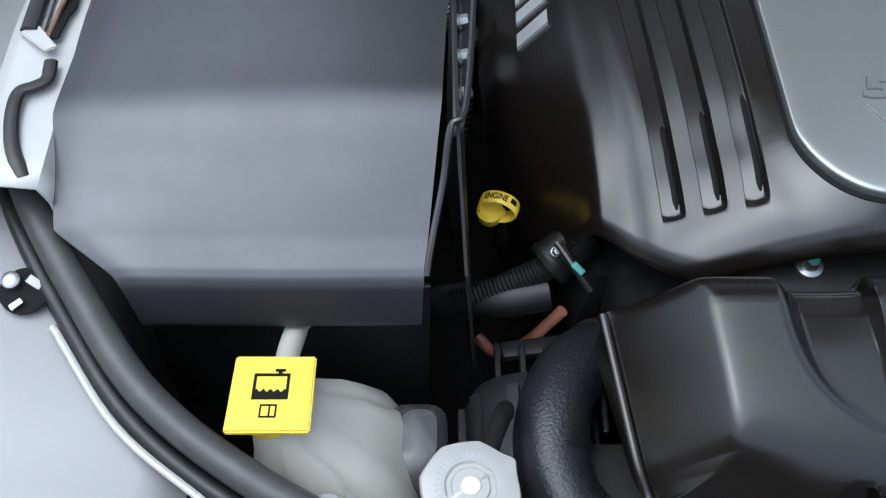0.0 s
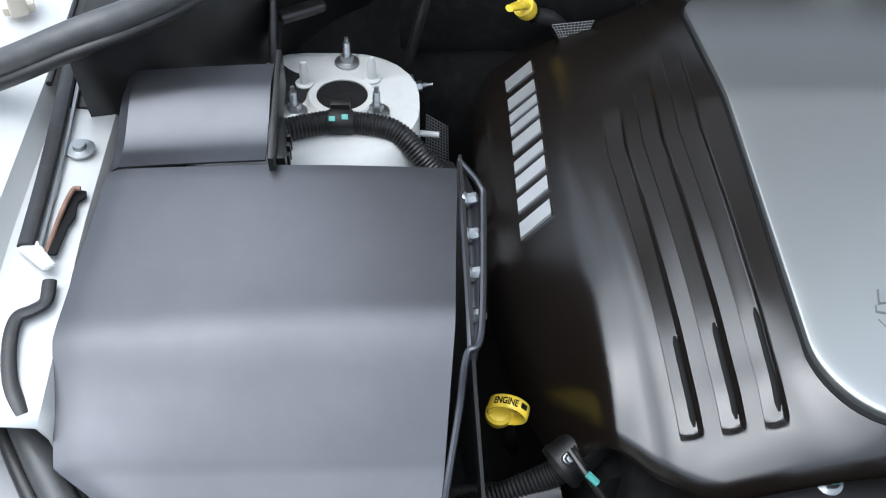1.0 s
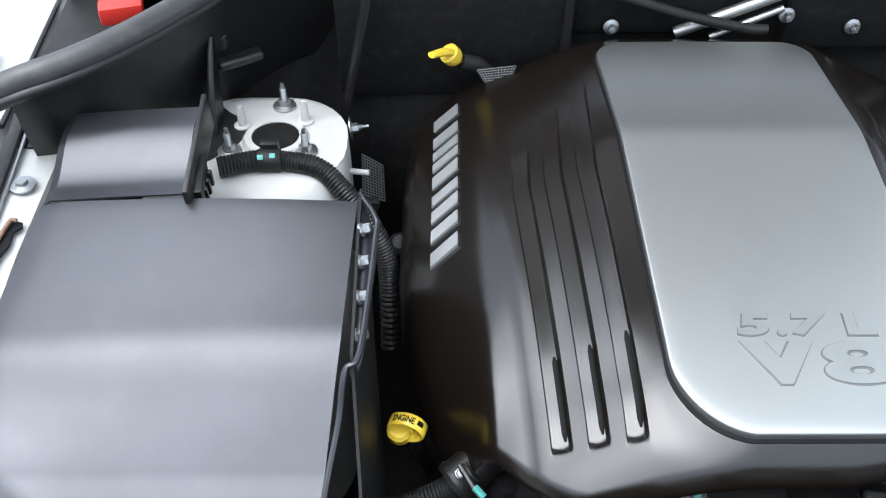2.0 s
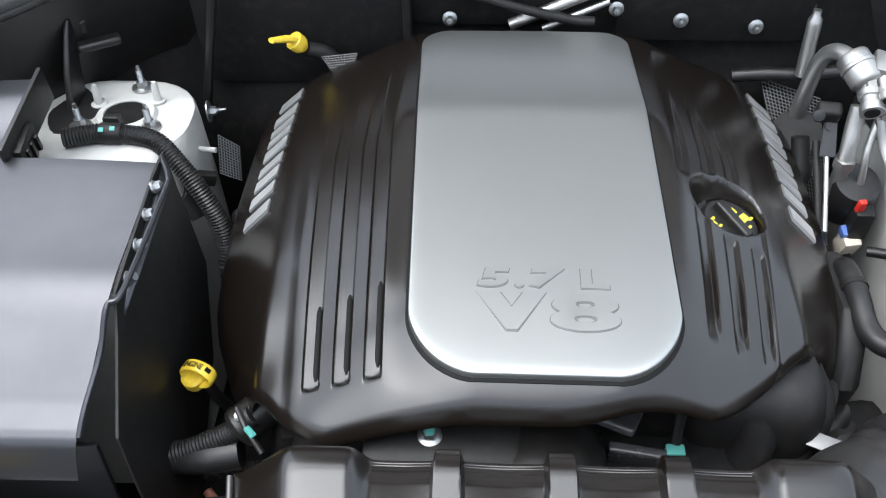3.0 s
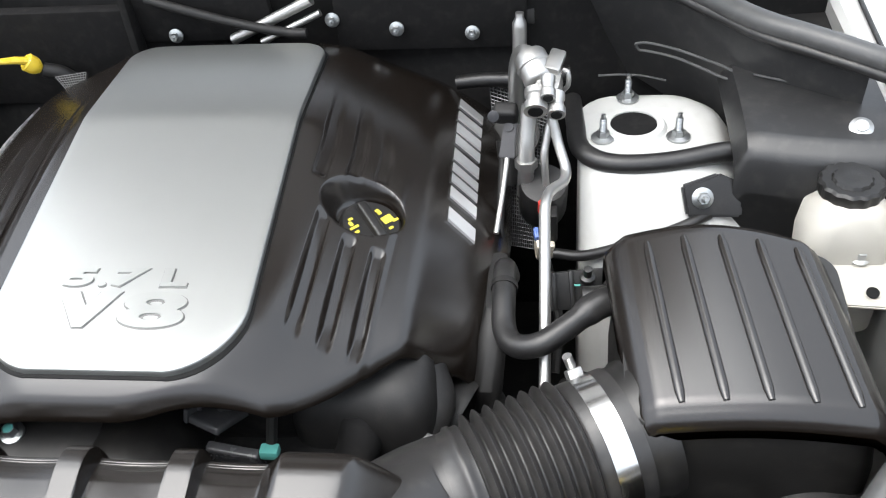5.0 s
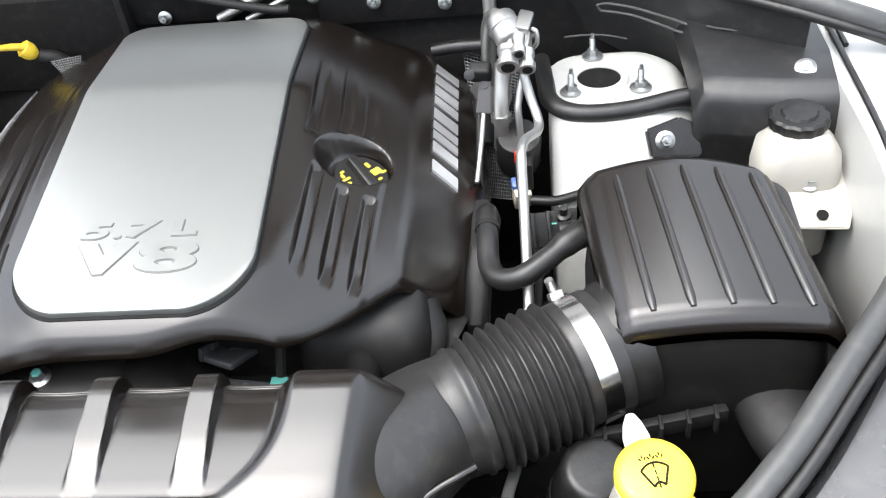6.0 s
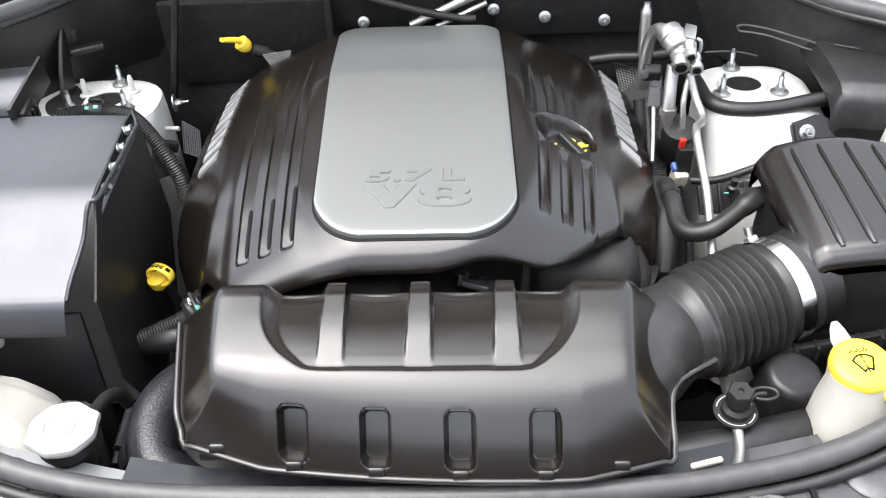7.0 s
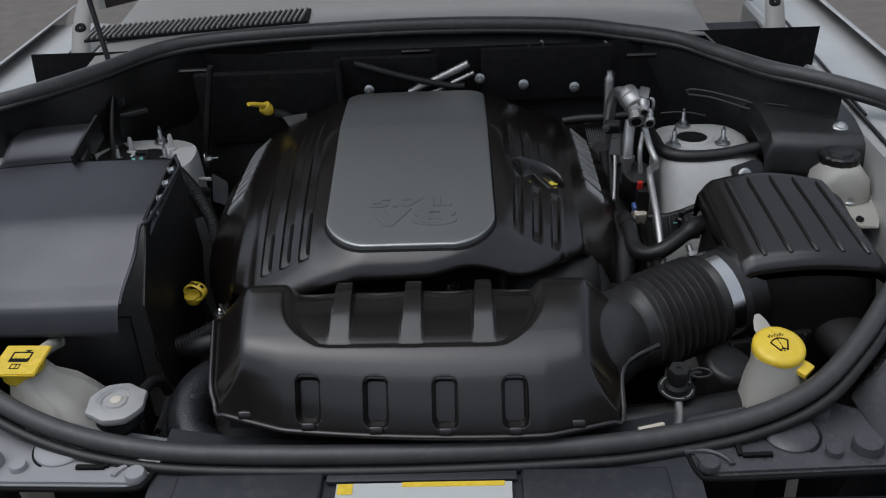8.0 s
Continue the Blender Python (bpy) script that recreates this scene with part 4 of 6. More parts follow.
def emblem(sign):
    """A maker's mark, drawn as plain slanted silver bars."""
    ya, yb = 0.862, 1.127
    bars = ((0.0, 0.075), (0.135, 0.205), (0.25, 0.32), (0.355, 0.415), (0.47, 0.545), (0.585, 0.635), (0.665, 0.715), (0.755, 0.825), (0.90, 0.98))
    if sign > 0:
        bars = [(0.99 - b, 0.99 - a) for a, b in bars]
    for t0, t1 in bars:
        bm = bmesh.new()
        top, bot = [], []
        for t, off in ((t0, 0.0), (t1, 0.0), (t1, -0.031), (t0, -0.031)):
            y = ya + (yb - ya) * t + (0.0 if off == 0.0 else 0.012)
            x = sign * (0.345 - 0.006 * t + off)
            z = cover_z(x, y)
            top.append(bm.verts.new((x + sign * 0.0016, y, z + 0.0022)))
            bot.append(bm.verts.new((x, y, z - 0.004)))
        bm.faces.new(top)
        bm.faces.new(bot[::-1])
        for i in range(4):
            j = (i + 1) % 4
            bm.faces.new((top[i], bot[i], bot[j], top[j]))
        part("badge_bar", bm, EMBLEM, cover, "slanted silver badge bar")


emblem(-1)
emblem(1)

# oil filler cap in its recess
cap = thing("oil_filler_cap", (0.228, 0.850, 0.985), "black twist oil cap with yellow printed symbols", "oil cap")
cm = axis((0.228, 0.841, 0.987), (0.32, -0.12, 1))
part("disc", lathe([(0, 0), (0.034, 0), (0.036, 0.003), (0.036, 0.010), (0.033, 0.013), (0.0, 0.013)], cm, 32), BLACK, cap)
part("grip", box((0.013, 0.056, 0.013), cm @ pose(0, 0, 0.0165, 0, 0, -32), 0.004, 3), BLACK, cap)
bm = bmesh.new()
for x, y, w, h in ((0.017, -0.012, 0.014, 0.010), (0.020, 0.002, 0.005, 0.008), (0.022, -0.020, 0.008, 0.003), (0.008, -0.022, 0.006, 0.003)):
    box((w, h, 0.0008), cm @ pose(x, y, 0.0135, 0, 0, -20), 0, bm=bm)
part("printed_symbol", bm, YINK, cap, "yellow printed oil symbol")
bm = bmesh.new()
for x, y, w, h in ((-0.018, 0.012, 0.012, 0.003), (-0.016, 0.018, 0.004, 0.006), (-0.022, 0.006, 0.006, 0.003), (-0.010, 0.022, 0.006, 0.003)):
    box((w, h, 0.0008), cm @ pose(x, y, 0.0135, 0, 0, -20), 0, bm=bm)
part("printed_symbol", bm, YINK, cap, "yellow printed oil symbol")

# ---- front air resonator ----
reson = thing("air_resonator", (0, 0.42, 0.86), "satin black plastic air resonator box in front of the engine", "air resonator")
PROF = [(0.522, 0.905), (0.520, 0.975), (0.513, 1.010), (0.498, 1.022), (0.430, 1.006), (0.378, 0.989), (0.358, 0.974), (0.338, 0.945), (0.320, 0.912), (0.311, 0.892)]
LENS = [0.0]
for (a, b), (c, d) in zip(PROF, PROF[1:]):
    LENS.append(LENS[-1] + math.hypot(c - a, d - b))


def prof_at(s):
    s = max(0.0, min(s, LENS[-1]))
    return lerp_rows(list(zip(LENS, [p[0] for p in PROF])), s), lerp_rows(list(zip(LENS, [p[1] for p in PROF])), s)


PROF_FINE = [tuple(sum(prof_at(s + d)[i] for d in (-0.021, -0.014, -0.007, 0, 0.007, 0.014, 0.021)) / 7 for i in (0, 1)) for s in lin(0, LENS[-1], 170)]


def bowl(x, y):
    """Depth of the scooped field, with three ribs left standing."""
    xc = x - 0.020
    edge = 0.180 - 0.050 * ((0.50 - y) / 0.118) ** 4 if y < 0.50 else 0.180
    inside = step(edge + 0.009, edge - 0.012, abs(xc)) * step(0.378, 0.386, y)
    rib = max(step(0.0150, 0.0110, abs(x - c) - 0.003 * (0.5 - y) / 0.12) for c in (-0.081, 0.020, 0.121))
    depth = 0.004 + 0.12 * max(0.0, y - 0.385)
    dip = 0.004 * math.sin(math.pi * (((x + 0.081) / 0.101) % 1.0)) * step(0.44, 0.50, y)
    slope = 0.005 * step(0.435, 0.378, y) * inside
    return (depth + dip) * inside * (1 - rib) * step(0.545, 0.52, y) + slope * rib


SLOT_X = (-0.122, -0.028, 0.066, 0.160)


def reson_fn(x, i):
    y, z = PROF_FINE[int(i)]
    y0, z0 = PROF_FINE[max(0, int(i) - 1)]
    y1, z1 = PROF_FINE[min(169, int(i) + 1)]
    ny, nz = (z1 - z0), -(y1 - y0)
    ln = math.hypot(ny, nz) or 1
    ny, nz = -abs(ny) / ln if y < 0.49 else abs(ny) / ln, abs(nz) / ln
    xe = x - 0.022
    t = max(0.0, min(1.0, (abs(xe) - 0.180) / 0.098))
    xc = lerp_rows([(0.880, 0.277), (0.905, 0.275), (0.930, 0.256), (0.955, 0.240), (0.975, 0.231), (1.03, 0.231)], z)
    f = (abs(xe) - xc) / (0.279 - xc)
    f = 0.5 * (f + math.hypot(f, 0.09))
    low = min(z, 0.900 + 0.253 * (y - 0.354))
    out = math.copysign(step(0.17, 0.279, abs(xe)) * (0.008 + 0.146 * (y - 0.354)), xe)
    d = bowl(x, y)
    if y < 0.36:
        for c in SLOT_X:
            qx, qz = max(0.0, abs(x - c) - 0.0065), max(0.0, z - 0.951, 0.914 - z)
            d = max(d, 0.018 * step(0.0118, 0.0062, math.hypot(qx, qz)))
    y, z = y - ny * d * (0.3 if y > 0.36 else 1), z - nz * d
    bow = 0.022 * (1 - (xe / 0.29) ** 2)
    y = y - (bow - 0.010) * step(0.42, 0.31, y) + 0.022 * t * step(0.40, 0.31, y) - 0.060 * xe * step(0.42, 0.31, y)
    z = 0.884 if abs(xe) > 0.2795 else z + (low - z) * min(1.0, f)
    return (x + out, y, z)


xs = [-0.2590] + lin(-0.2565, 0.3005, 440) + [0.3030]
part("shell", grid(reson_fn, xs, range(170), None, 0.004), COVER, reson, "satin black shell with a scooped ribbed top", 32)
rim = []
for x in lin(-0.256, 0.300, 60):
    p = reson_fn(x, 169)
    rim.append(Vector((p[0], p[1] - 0.003, p[2] - 0.004)))
left = [Vector(reson_fn(-0.2565, i)) + Vector((-0.004, 0, -0.002)) for i in range(34, 166, 6)]
right = [Vector(reson_fn(0.3005, i)) + Vector((0.004, 0, -0.002)) for i in range(166, 140, -6)]
part("rim", sweep(bmesh.new(), left + rim + right, 0.0042, 10), COVER, reson, "rounded bead along the edge of the resonator")
part("elbow_bead", tube([right[-1], (0.313, 0.392, 0.910), (0.321, 0.416, 0.918), (0.338, 0.430, 0.922), (0.356, 0.440, 0.925), (0.374, 0.452, 0.925)], 0.0046, 10), COVER, reson, "moulded bead below the elbow")
for x in (-0.215, -0.122, -0.028, 0.066, 0.160, 0.245):
    p = reson_fn(x, 168)
    part("clip_tab", box((0.019, 0.007, 0.012), pose(x, p[1] - 0.0005, p[2] + 0.002, -28), 0.0033, 3), COVER, reson, "moulded clip tab on the rim")
part("underside", box((0.53, 0.16, 0.012), pose(0.022, 0.43, 0.876), 0.004), DARK, reson)

# intake bellows to the filter box
bell = thing("intake_hose", (0.40, 0.57, 0.90), "black corrugated rubber intake hose with a steel clamp", "intake hose")
A, B = Vector((0.362, 0.547, 0.8954)), Vector((0.492, 0.607, 0.907))
ax_dir = (B - A).normalized()
ln = (B - A).length
prof = [(0.066, -0.02), (0.0685, -0.006), (0.0715, -0.004), (0.0715, 0.001), (0.0695, 0.003), (0.0695, 0.009)]
n = 8
for k in range(n):
    h = 0.011 + k * (ln - 0.040) / n
    s = (ln - 0.040) / n
    prof += [(0.0655, h), (0.0665, h + s * 0.16), (0.0755, h + s * 0.36), (0.0775, h + s * 0.5), (0.0755, h + s * 0.64), (0.0665, h + s * 0.86)]
prof += [(0.070, ln - 0.026), (0.071, ln + 0.012), (0.071, ln + 0.02)]
part("bellows", lathe(prof, axis(A, ax_dir), 56), BELLOWS, bell, "ribbed rubber bellows", 60)
elbow = spline([(0.215, 0.428, 0.906), (0.270, 0.466, 0.908), A - ax_dir * 0.045, A], 14)
part("elbow", sweep(bmesh.new(), elbow, lambda i, s: 0.078 - 0.011 * step(0.0, 0.9, s), 48), BELLOWS, bell, "smooth black elbow from the resonator")
cl = part("hose_clamp", lathe([(0.0712, ln - 0.018), (0.0735, ln - 0.018), (0.0735, ln + 0.004), (0.0712, ln + 0.004)], axis(A, ax_dir), 56), CHROME, bell, "shiny steel band clamp")
up = Vector((-0.35, 0.65, 0.68)).normalized()
sp = A + ax_dir * (ln - 0.006) + up * 0.078
part("clamp_screw", merge(box((0.016, 0.012, 0.009), axis(sp - up * 0.003, up), 0.002), lathe([(0, 0), (0.0052, 0), (0.0052, 0.014), (0, 0.014)], axis(sp + up * 0.004, (-0.3, 0.1, 0.9)), 10)), ALU, cl, "worm screw housing of the clamp")

# ---- air filter box ----
fbox = thing("air_filter_box", (0.62, 0.68, 0.85), "satin black air filter box with a ribbed lid", "air filter box")


def lid_z(u, v):
    z = 1.033 - 0.040 * (1 - v) - 0.006 * (1 - v) ** 2 + 0.010 * math.sin(math.pi * u) - 0.004
    return z


def lid_fn(u, v):
    e = 0.07
    uu, vv = min(max(u, 0), 1), min(max(v, 0), 1)
    xl = 0.527 + (0.505 - 0.527) * vv
    xr = 0.737 + (0.700 - 0.737) * vv
    y = 0.580 + 0.205 * vv + 0.014 * vv * math.sin(math.pi * uu) - 0.010 * vv * uu
    x = xl + (xr - xl) * uu
    z = lid_z(uu, vv)
    if u < 0:
        x, z = x - 0.012, z - 0.035 * -u * 10
    if u > 1:
        x, z = x + 0.012, z - 0.035 * (u - 1) * 10
    if v < 0:
        y, z = y - 0.006, z - 0.022 * -v * 10
    if v > 1:
        y, z = y + 0.012, z - 0.05 * (v - 1) * 10
    rnd = 0.006 * (step(0.05, 0.0, uu) + step(0.95, 1.0, uu) + step(0.05, 0.0, vv) + step(0.95, 1, vv))
    return (x, y, z - rnd)


edge = [-0.1, -0.05, 0.0, 0.015, 0.03, 0.05]
us = edge + lin(0.08, 0.92, 22) + [1 - e for e in edge[::-1]]
part("lid", grid(lid_fn, us, us, None, 0.004), COVER, fbox, "ribbed satin black lid", 45)
for k in range(5):
    u = 0.14 + 0.188 * k
    pts = [Vector(lid_fn(u + 0.01 * (1 - v), v)) + Vector((0, 0, 0.001)) for v in lin(0.045, 0.90, 16)]
    part("lid_rib", sweep(bmesh.new(), pts, lambda i, s: 0.0048 if 0 < i < 15 else 0.003, 10, True, 0.75), COVER, fbox, "raised rib on the lid")
bm = loft([round_rect(0.622, 0.685, 0.118, 0.108, 0.03, 0.70), round_rect(0.622, 0.685, 0.122, 0.110, 0.03, 0.90), round_rect(0.620, 0.683, 0.115, 0.106, 0.03, 0.965), round_rect(0.618, 0.683, 0.110, 0.104, 0.03, 0.985, tilt_y=0.15)])
part("base", bm, BLACK, fbox, "black lower half of the filter box")
bm = tube([(0.690, 0.60, 0.850), (0.708, 0.550, 0.842), (0.735, 0.510, 0.832), (0.77, 0.48, 0.82)], lambda i, s: 0.048 + 0.01 * s, 20, 8, 0.7)
part("inlet_snorkel", bm, DARK, fbox, "wide black inlet duct running forward")
part("outlet_collar", lathe([(0.0, -0.02), (0.069, -0.02), (0.069, 0.03), (0.072, 0.034), (0.072, 0.05), (0, 0.05)], axis(B, ax_dir), 40), BLACK, fbox)
bm = box((0.16, 0.012, 0.022), pose(0.56, 0.553, 0.852, 0, 0, 12), 0.003)
for k in range(5):
    box((0.005, 0.02, 0.026), pose(0.505 + 0.03 * k, 0.538 + 0.006 * k, 0.852), 0.002, bm=bm)
part("ribbed_tray", bm, DARK, fbox, "black ribbed tray edge")
part("breather_stub", lathe([(0, 0), (0.013, 0), (0.016, 0.01), (0.013, 0.02), (0.013, 0.06), (0, 0.06)], axis((0.53, 0.775, 0.95), (-1, -0.1, 0)), 18), BLACK, fbox)


# ---- battery cover ----
batt = thing("battery_cover", (-0.6, 0.7, 0.9), "folded black sheet metal cover over the battery", "battery cover")


BP = [(0.523, 0.920), (0.528, 0.932), (0.533, 0.943), (0.538, 0.953), (0.543, 0.9595), (0.550, 0.9645), (0.575, 0.977), (0.66, 1.030), (0.684, 1.041), (0.71, 1.045), (0.857, 1.070)]


def bz(y):
    return smooth_rows(BP, y, 0.006) if 0.580 < y else lerp_rows(BP, y)


def batt_fn(u, y):
    xl = lerp_rows([(0.523, -0.692), (0.545, -0.712), (0.580, -0.765), (0.68, -0.777), (0.857, -0.757)], y)
    xr = lerp_rows([(0.523, -0.448), (0.545, -0.446), (0.68, -0.431), (0.857, -0.422)], y)
    sag = 0.002 * math.sin(3.1 * u) * math.sin(9 * y)
    crown = 0.015 * (1 - u) ** 2 * step(0.57, 0.66, y)
    return (xl + (xr - xl) * u, y - 0.015 * u * step(0.72, 0.857, y), bz(y) - 0.003 * step(0.06, 0.0, u) - crown + sag)


part("top_sheet", grid(batt_fn, lin(0, 1, 30), lin(0.523, 0.552, 18) + lin(0.556, 0.857, 62), None, 0.002), SHEET, batt, "satin black top sheet with two folds", 25)


def strip_fn(u, v):
    y = 0.8585 + 0.120 * v
    x = -0.757 + 0.004 * v + (0.151 - 0.002 * v) * u
    z = 1.0705 + 0.024 * step(0.15, 0.75, v) - 0.006 * step(0.06, 0.0, u) - 0.015 * (1 - 0.45 * u) ** 2
    return (x, y, z)


part("rear_strip", grid(strip_fn, lin(0, 1, 16), lin(0, 1, 24), None, 0.002), SHEET, batt, "narrow rear tongue of the cover", 25)
# right-hand side plate with its crimped flange
outline = [(0.857, 1.074), (0.815, 1.074), (0.655, 1.052), (0.625, 1.018), (0.550, 0.953), (0.542, 0.90), (0.536, 0.83), (0.60, 0.70), (0.84, 0.74), (0.90, 0.86)]
bm = bmesh.new()
a = [bm.verts.new((-0.420 + 0.10 * (1.05 - z) * step(0.9, 0.5, y), y, z)) for y, z in outline]
b = [bm.verts.new((v.co.x + 0.003, v.co.y, v.co.z)) for v in a]
bm.faces.new(a)
bm.faces.new(b[::-1])
for i in range(len(a)):
    j = (i + 1) % len(a)
    bm.faces.new((a[i], a[j], b[j], b[i]))
part("side_plate", bm, DARK, batt, "flat black side plate of the battery box")
fl = [(-0.4195, 0.852, 1.071), (-0.402, 0.815, 1.072), (-0.401, 0.79, 1.068), (-0.411, 0.66, 1.051), (-0.424, 0.64, 1.045), (-0.430, 0.61, 1.010), (-0.440, 0.565, 0.978), (-0.444, 0.545, 0.960)]
part("flange", tube(fl, 0.0032, 8, 8), SHEET, batt, "crimped bright edge of the side flange")
bm = bmesh.new()
pa = [Vector((-0.4215, y, bz(y) + 0.0005)) for y in lin(0.65, 0.85, 16)]
pb = [Vector((lerp_rows([(0.65, -0.413), (0.69, -0.406), (0.80, -0.402), (0.85, -0.417)], p.y), p.y, p.z - 0.001)) for p in pa]
va, vb = [bm.verts.new(p) for p in pa], [bm.verts.new(p) for p in pb]
for k in range(15):
    bm.faces.new((va[k], va[k + 1], vb[k + 1], vb[k]))
f = part("flange_strip", bm, SHEET, batt, "narrow bolted side flange")
f.modifiers.new("thick", "SOLIDIFY").thickness = 0.002
for y in (0.803, 0.764, 0.723, 0.682):
    hexbolt("cover_bolt", (-0.4165, y, bz(y) + 0.005), (1, -0.15, 0.45), batt, 0.0056, 0.0075)
part("front_wall", box((0.262, 0.006, 0.26), pose(-0.571, 0.562, 0.795), 0.002), SHEET, batt, "dark front wall of the battery box")
# upright bracket by the tongue
bm = box((0.006, 0.145, 0.050), pose(-0.598, 0.915, 1.070, 8), 0.002)
part("tongue_wall", bm, BLACK, batt, "black upright wall beside the tongue")
strap = thing("battery_strap_bracket", (-0.585, 0.96, 1.0), "black upright plastic bracket on the strut tower", "bracket")
part("fin", loft([round_rect(-0.618, 1.085, 0.005, 0.028, 0.004, 0.978), round_rect(-0.618, 1.102, 0.0045, 0.024, 0.004, 1.03), round_rect(-0.617, 1.122, 0.004, 0.013, 0.0035, 1.075), round_rect(-0.616, 1.128, 0.003, 0.006, 0.0025, 1.09)]), BLACK, strap, "upright black fin behind the tower")
part("block", box((0.018, 0.055, 0.04), pose(-0.597, 0.888, 1.052, 8, 0, 4), 0.005), BLACK, strap)
for k in range(3):
    part("tooth", box((0.006, 0.006, 0.022), pose(-0.587, 0.875 + 0.014 * k, 1.050, 8), 0.0015), BLACK, strap)

# loose parts on the left wing
part("wing_bolt", lathe([(0, 0), (0.0145, 0), (0.0145, 0.0022), (0.007, 0.0035), (0.0065, 0.008), (0, 0.009)], axis((-0.797, 0.908, 1.0345), (0, 0, 1)), 20), ZINC, body, "round-headed bolt on the pale wing ledge")
bm = prism([(-0.801, 0.765), (-0.789, 0.765), (-0.786, 0.800), (-0.782, 0.812), (-0.784, 0.832), (-0.777, 0.840), (-0.779, 0.848), (-0.790, 0.851), (-0.796, 0.840)], 0.002, Matrix.Translation((0, 0, 1.0335)), 0.0005)
part("gutter_slot", bm, INK, body, "dark hooked slot in the wing ledge")
part("bent_wire", tube([(-0.783, 0.846, 1.040), (-0.790, 0.844, 1.040), (-0.795, 0.815, 1.038), (-0.799, 0.768, 1.034)], 0.0024, 8), RUST, body, "thin copper-coloured rod end in the slot")
gpts = [(-0.838, 1.10, 1.045), (-0.832, 1.03, 1.044), (-0.826, 0.95, 1.041), (-0.821, 0.86, 1.038), (-0.818, 0.775, 1.036), (-0.795, 0.752, 1.031), (-0.790, 0.738, 1.030), (-0.789, 0.716, 1.028), (-0.798, 0.706, 1.028), (-0.809, 0.698, 1.028), (-0.810, 0.674, 1.025), (-0.803, 0.640, 1.018), (-0.789, 0.612, 1.008)]
# flat black sheet stands in for the shaded gap behind the ledge
part("gap_shade_sheet", box((0.15, 0.30, 0.012), pose(-0.765, 1.125, 1.040, 4), 0.004), DARK, body, "black sheet put in as the shade of the gap between wing ledge and firewall")
strut = thing("bonnet_gas_strut", (-0.575, 1.16, 1.06), "thin black gas strut holding up the bonnet", "gas strut")
part("rod", tube([(-0.612, 1.150, 1.082), (-0.651, 1.20, 1.27), (-0.69, 1.25, 1.46)], 0.0055, 10), RUBBER, strut)
part("foot", lathe([(0, -0.012), (0.012, -0.012), (0.012, 0.004), (0.007, 0.010), (0, 0.010)], axis((-0.612, 1.150, 1.072), (0, 0, 1)), 16), BLACK, strut)
gutter = thing("wing_gutter_seal", (-0.83, 0.9, 1.03), "thin black rubber strip in the wing gutter", "seal")
part("upper_strip", tube(gpts[:5], 0.0085, 10, 8, 0.6), RUBBER, gutter)
part("steel_edge", tube([(x + 0.012, y, z - 0.002) for x, y, z in gpts[1:5]], 0.0025, 8, 8), ZINC, gutter, "thin bright folded steel edge")
part("lower_strip", tube(gpts[6:], 0.0066, 10, 8, 0.6), RUBBER, gutter)
part("plate_tongue", prism([(-0.826, 0.772), (-0.795, 0.745), (-0.786, 0.752), (-0.812, 0.785)], 0.003, Matrix.Translation((0, 0, 1.034)), 0.001), WHITE, body, "pale folded tongue of the wing plate")
gutter = thing("wing_gutter_seal", (0.83, 0.9, 1.04), "thin black rubber strip along the wing rail", "seal")
part("upper_strip", tube([(0.838, 1.10, 1.047), (0.835, 0.95, 1.047), (0.832, 0.80, 1.044), (0.826, 0.66, 1.030)], 0.004, 8, 8), RUBBER, gutter)
bm = box((0.035, 0.03, 0.012), pose(-0.905, 1.125, 1.065, 10, 0, 20), 0.003)
box((0.02, 0.012, 0.035), pose(-0.900, 1.11, 1.075, 0, 0, 30), 0.003, bm=bm)
part("wing_clip", bm, CREAM, body, "pale clip where seal and wing meet")
hm = axis((-0.790, 0.541, 0.9405), (0.05, -0.28, 1))
hole = part("adjuster_hole", lathe([(0, 0), (0.020, 0), (0.0215, 0.001), (0.0215, 0.003), (0.018, 0.0035), (0, 0.0012)], hm, 28), INK, body, "dark round opening in the wing")
part("adjuster", lathe([(0, 0.002), (0.008, 0.002), (0.008, 0.008), (0.005, 0.010), (0, 0.010)], hm @ pose(-0.010, 0.010, 0), 14), ZINC, hole, "bright metal adjuster end")
part("adjuster", box((0.012, 0.006, 0.006), hm @ pose(-0.006, -0.013, 0.005, 0, 0, 30), 0.0015), CHROME, hole, "bright metal adjuster end")
part("adjuster", box((0.014, 0.008, 0.003), hm @ pose(0.009, 0.006, 0.004, 0, 10, -40), 0.001), PRIMER, hole)

# ---- fluids ----
rtank = thing("coolant_reservoir", (-0.56, 0.44, 0.70), "milky white coolant reservoir with a yellow flap cap", "coolant reservoir")
rings = []
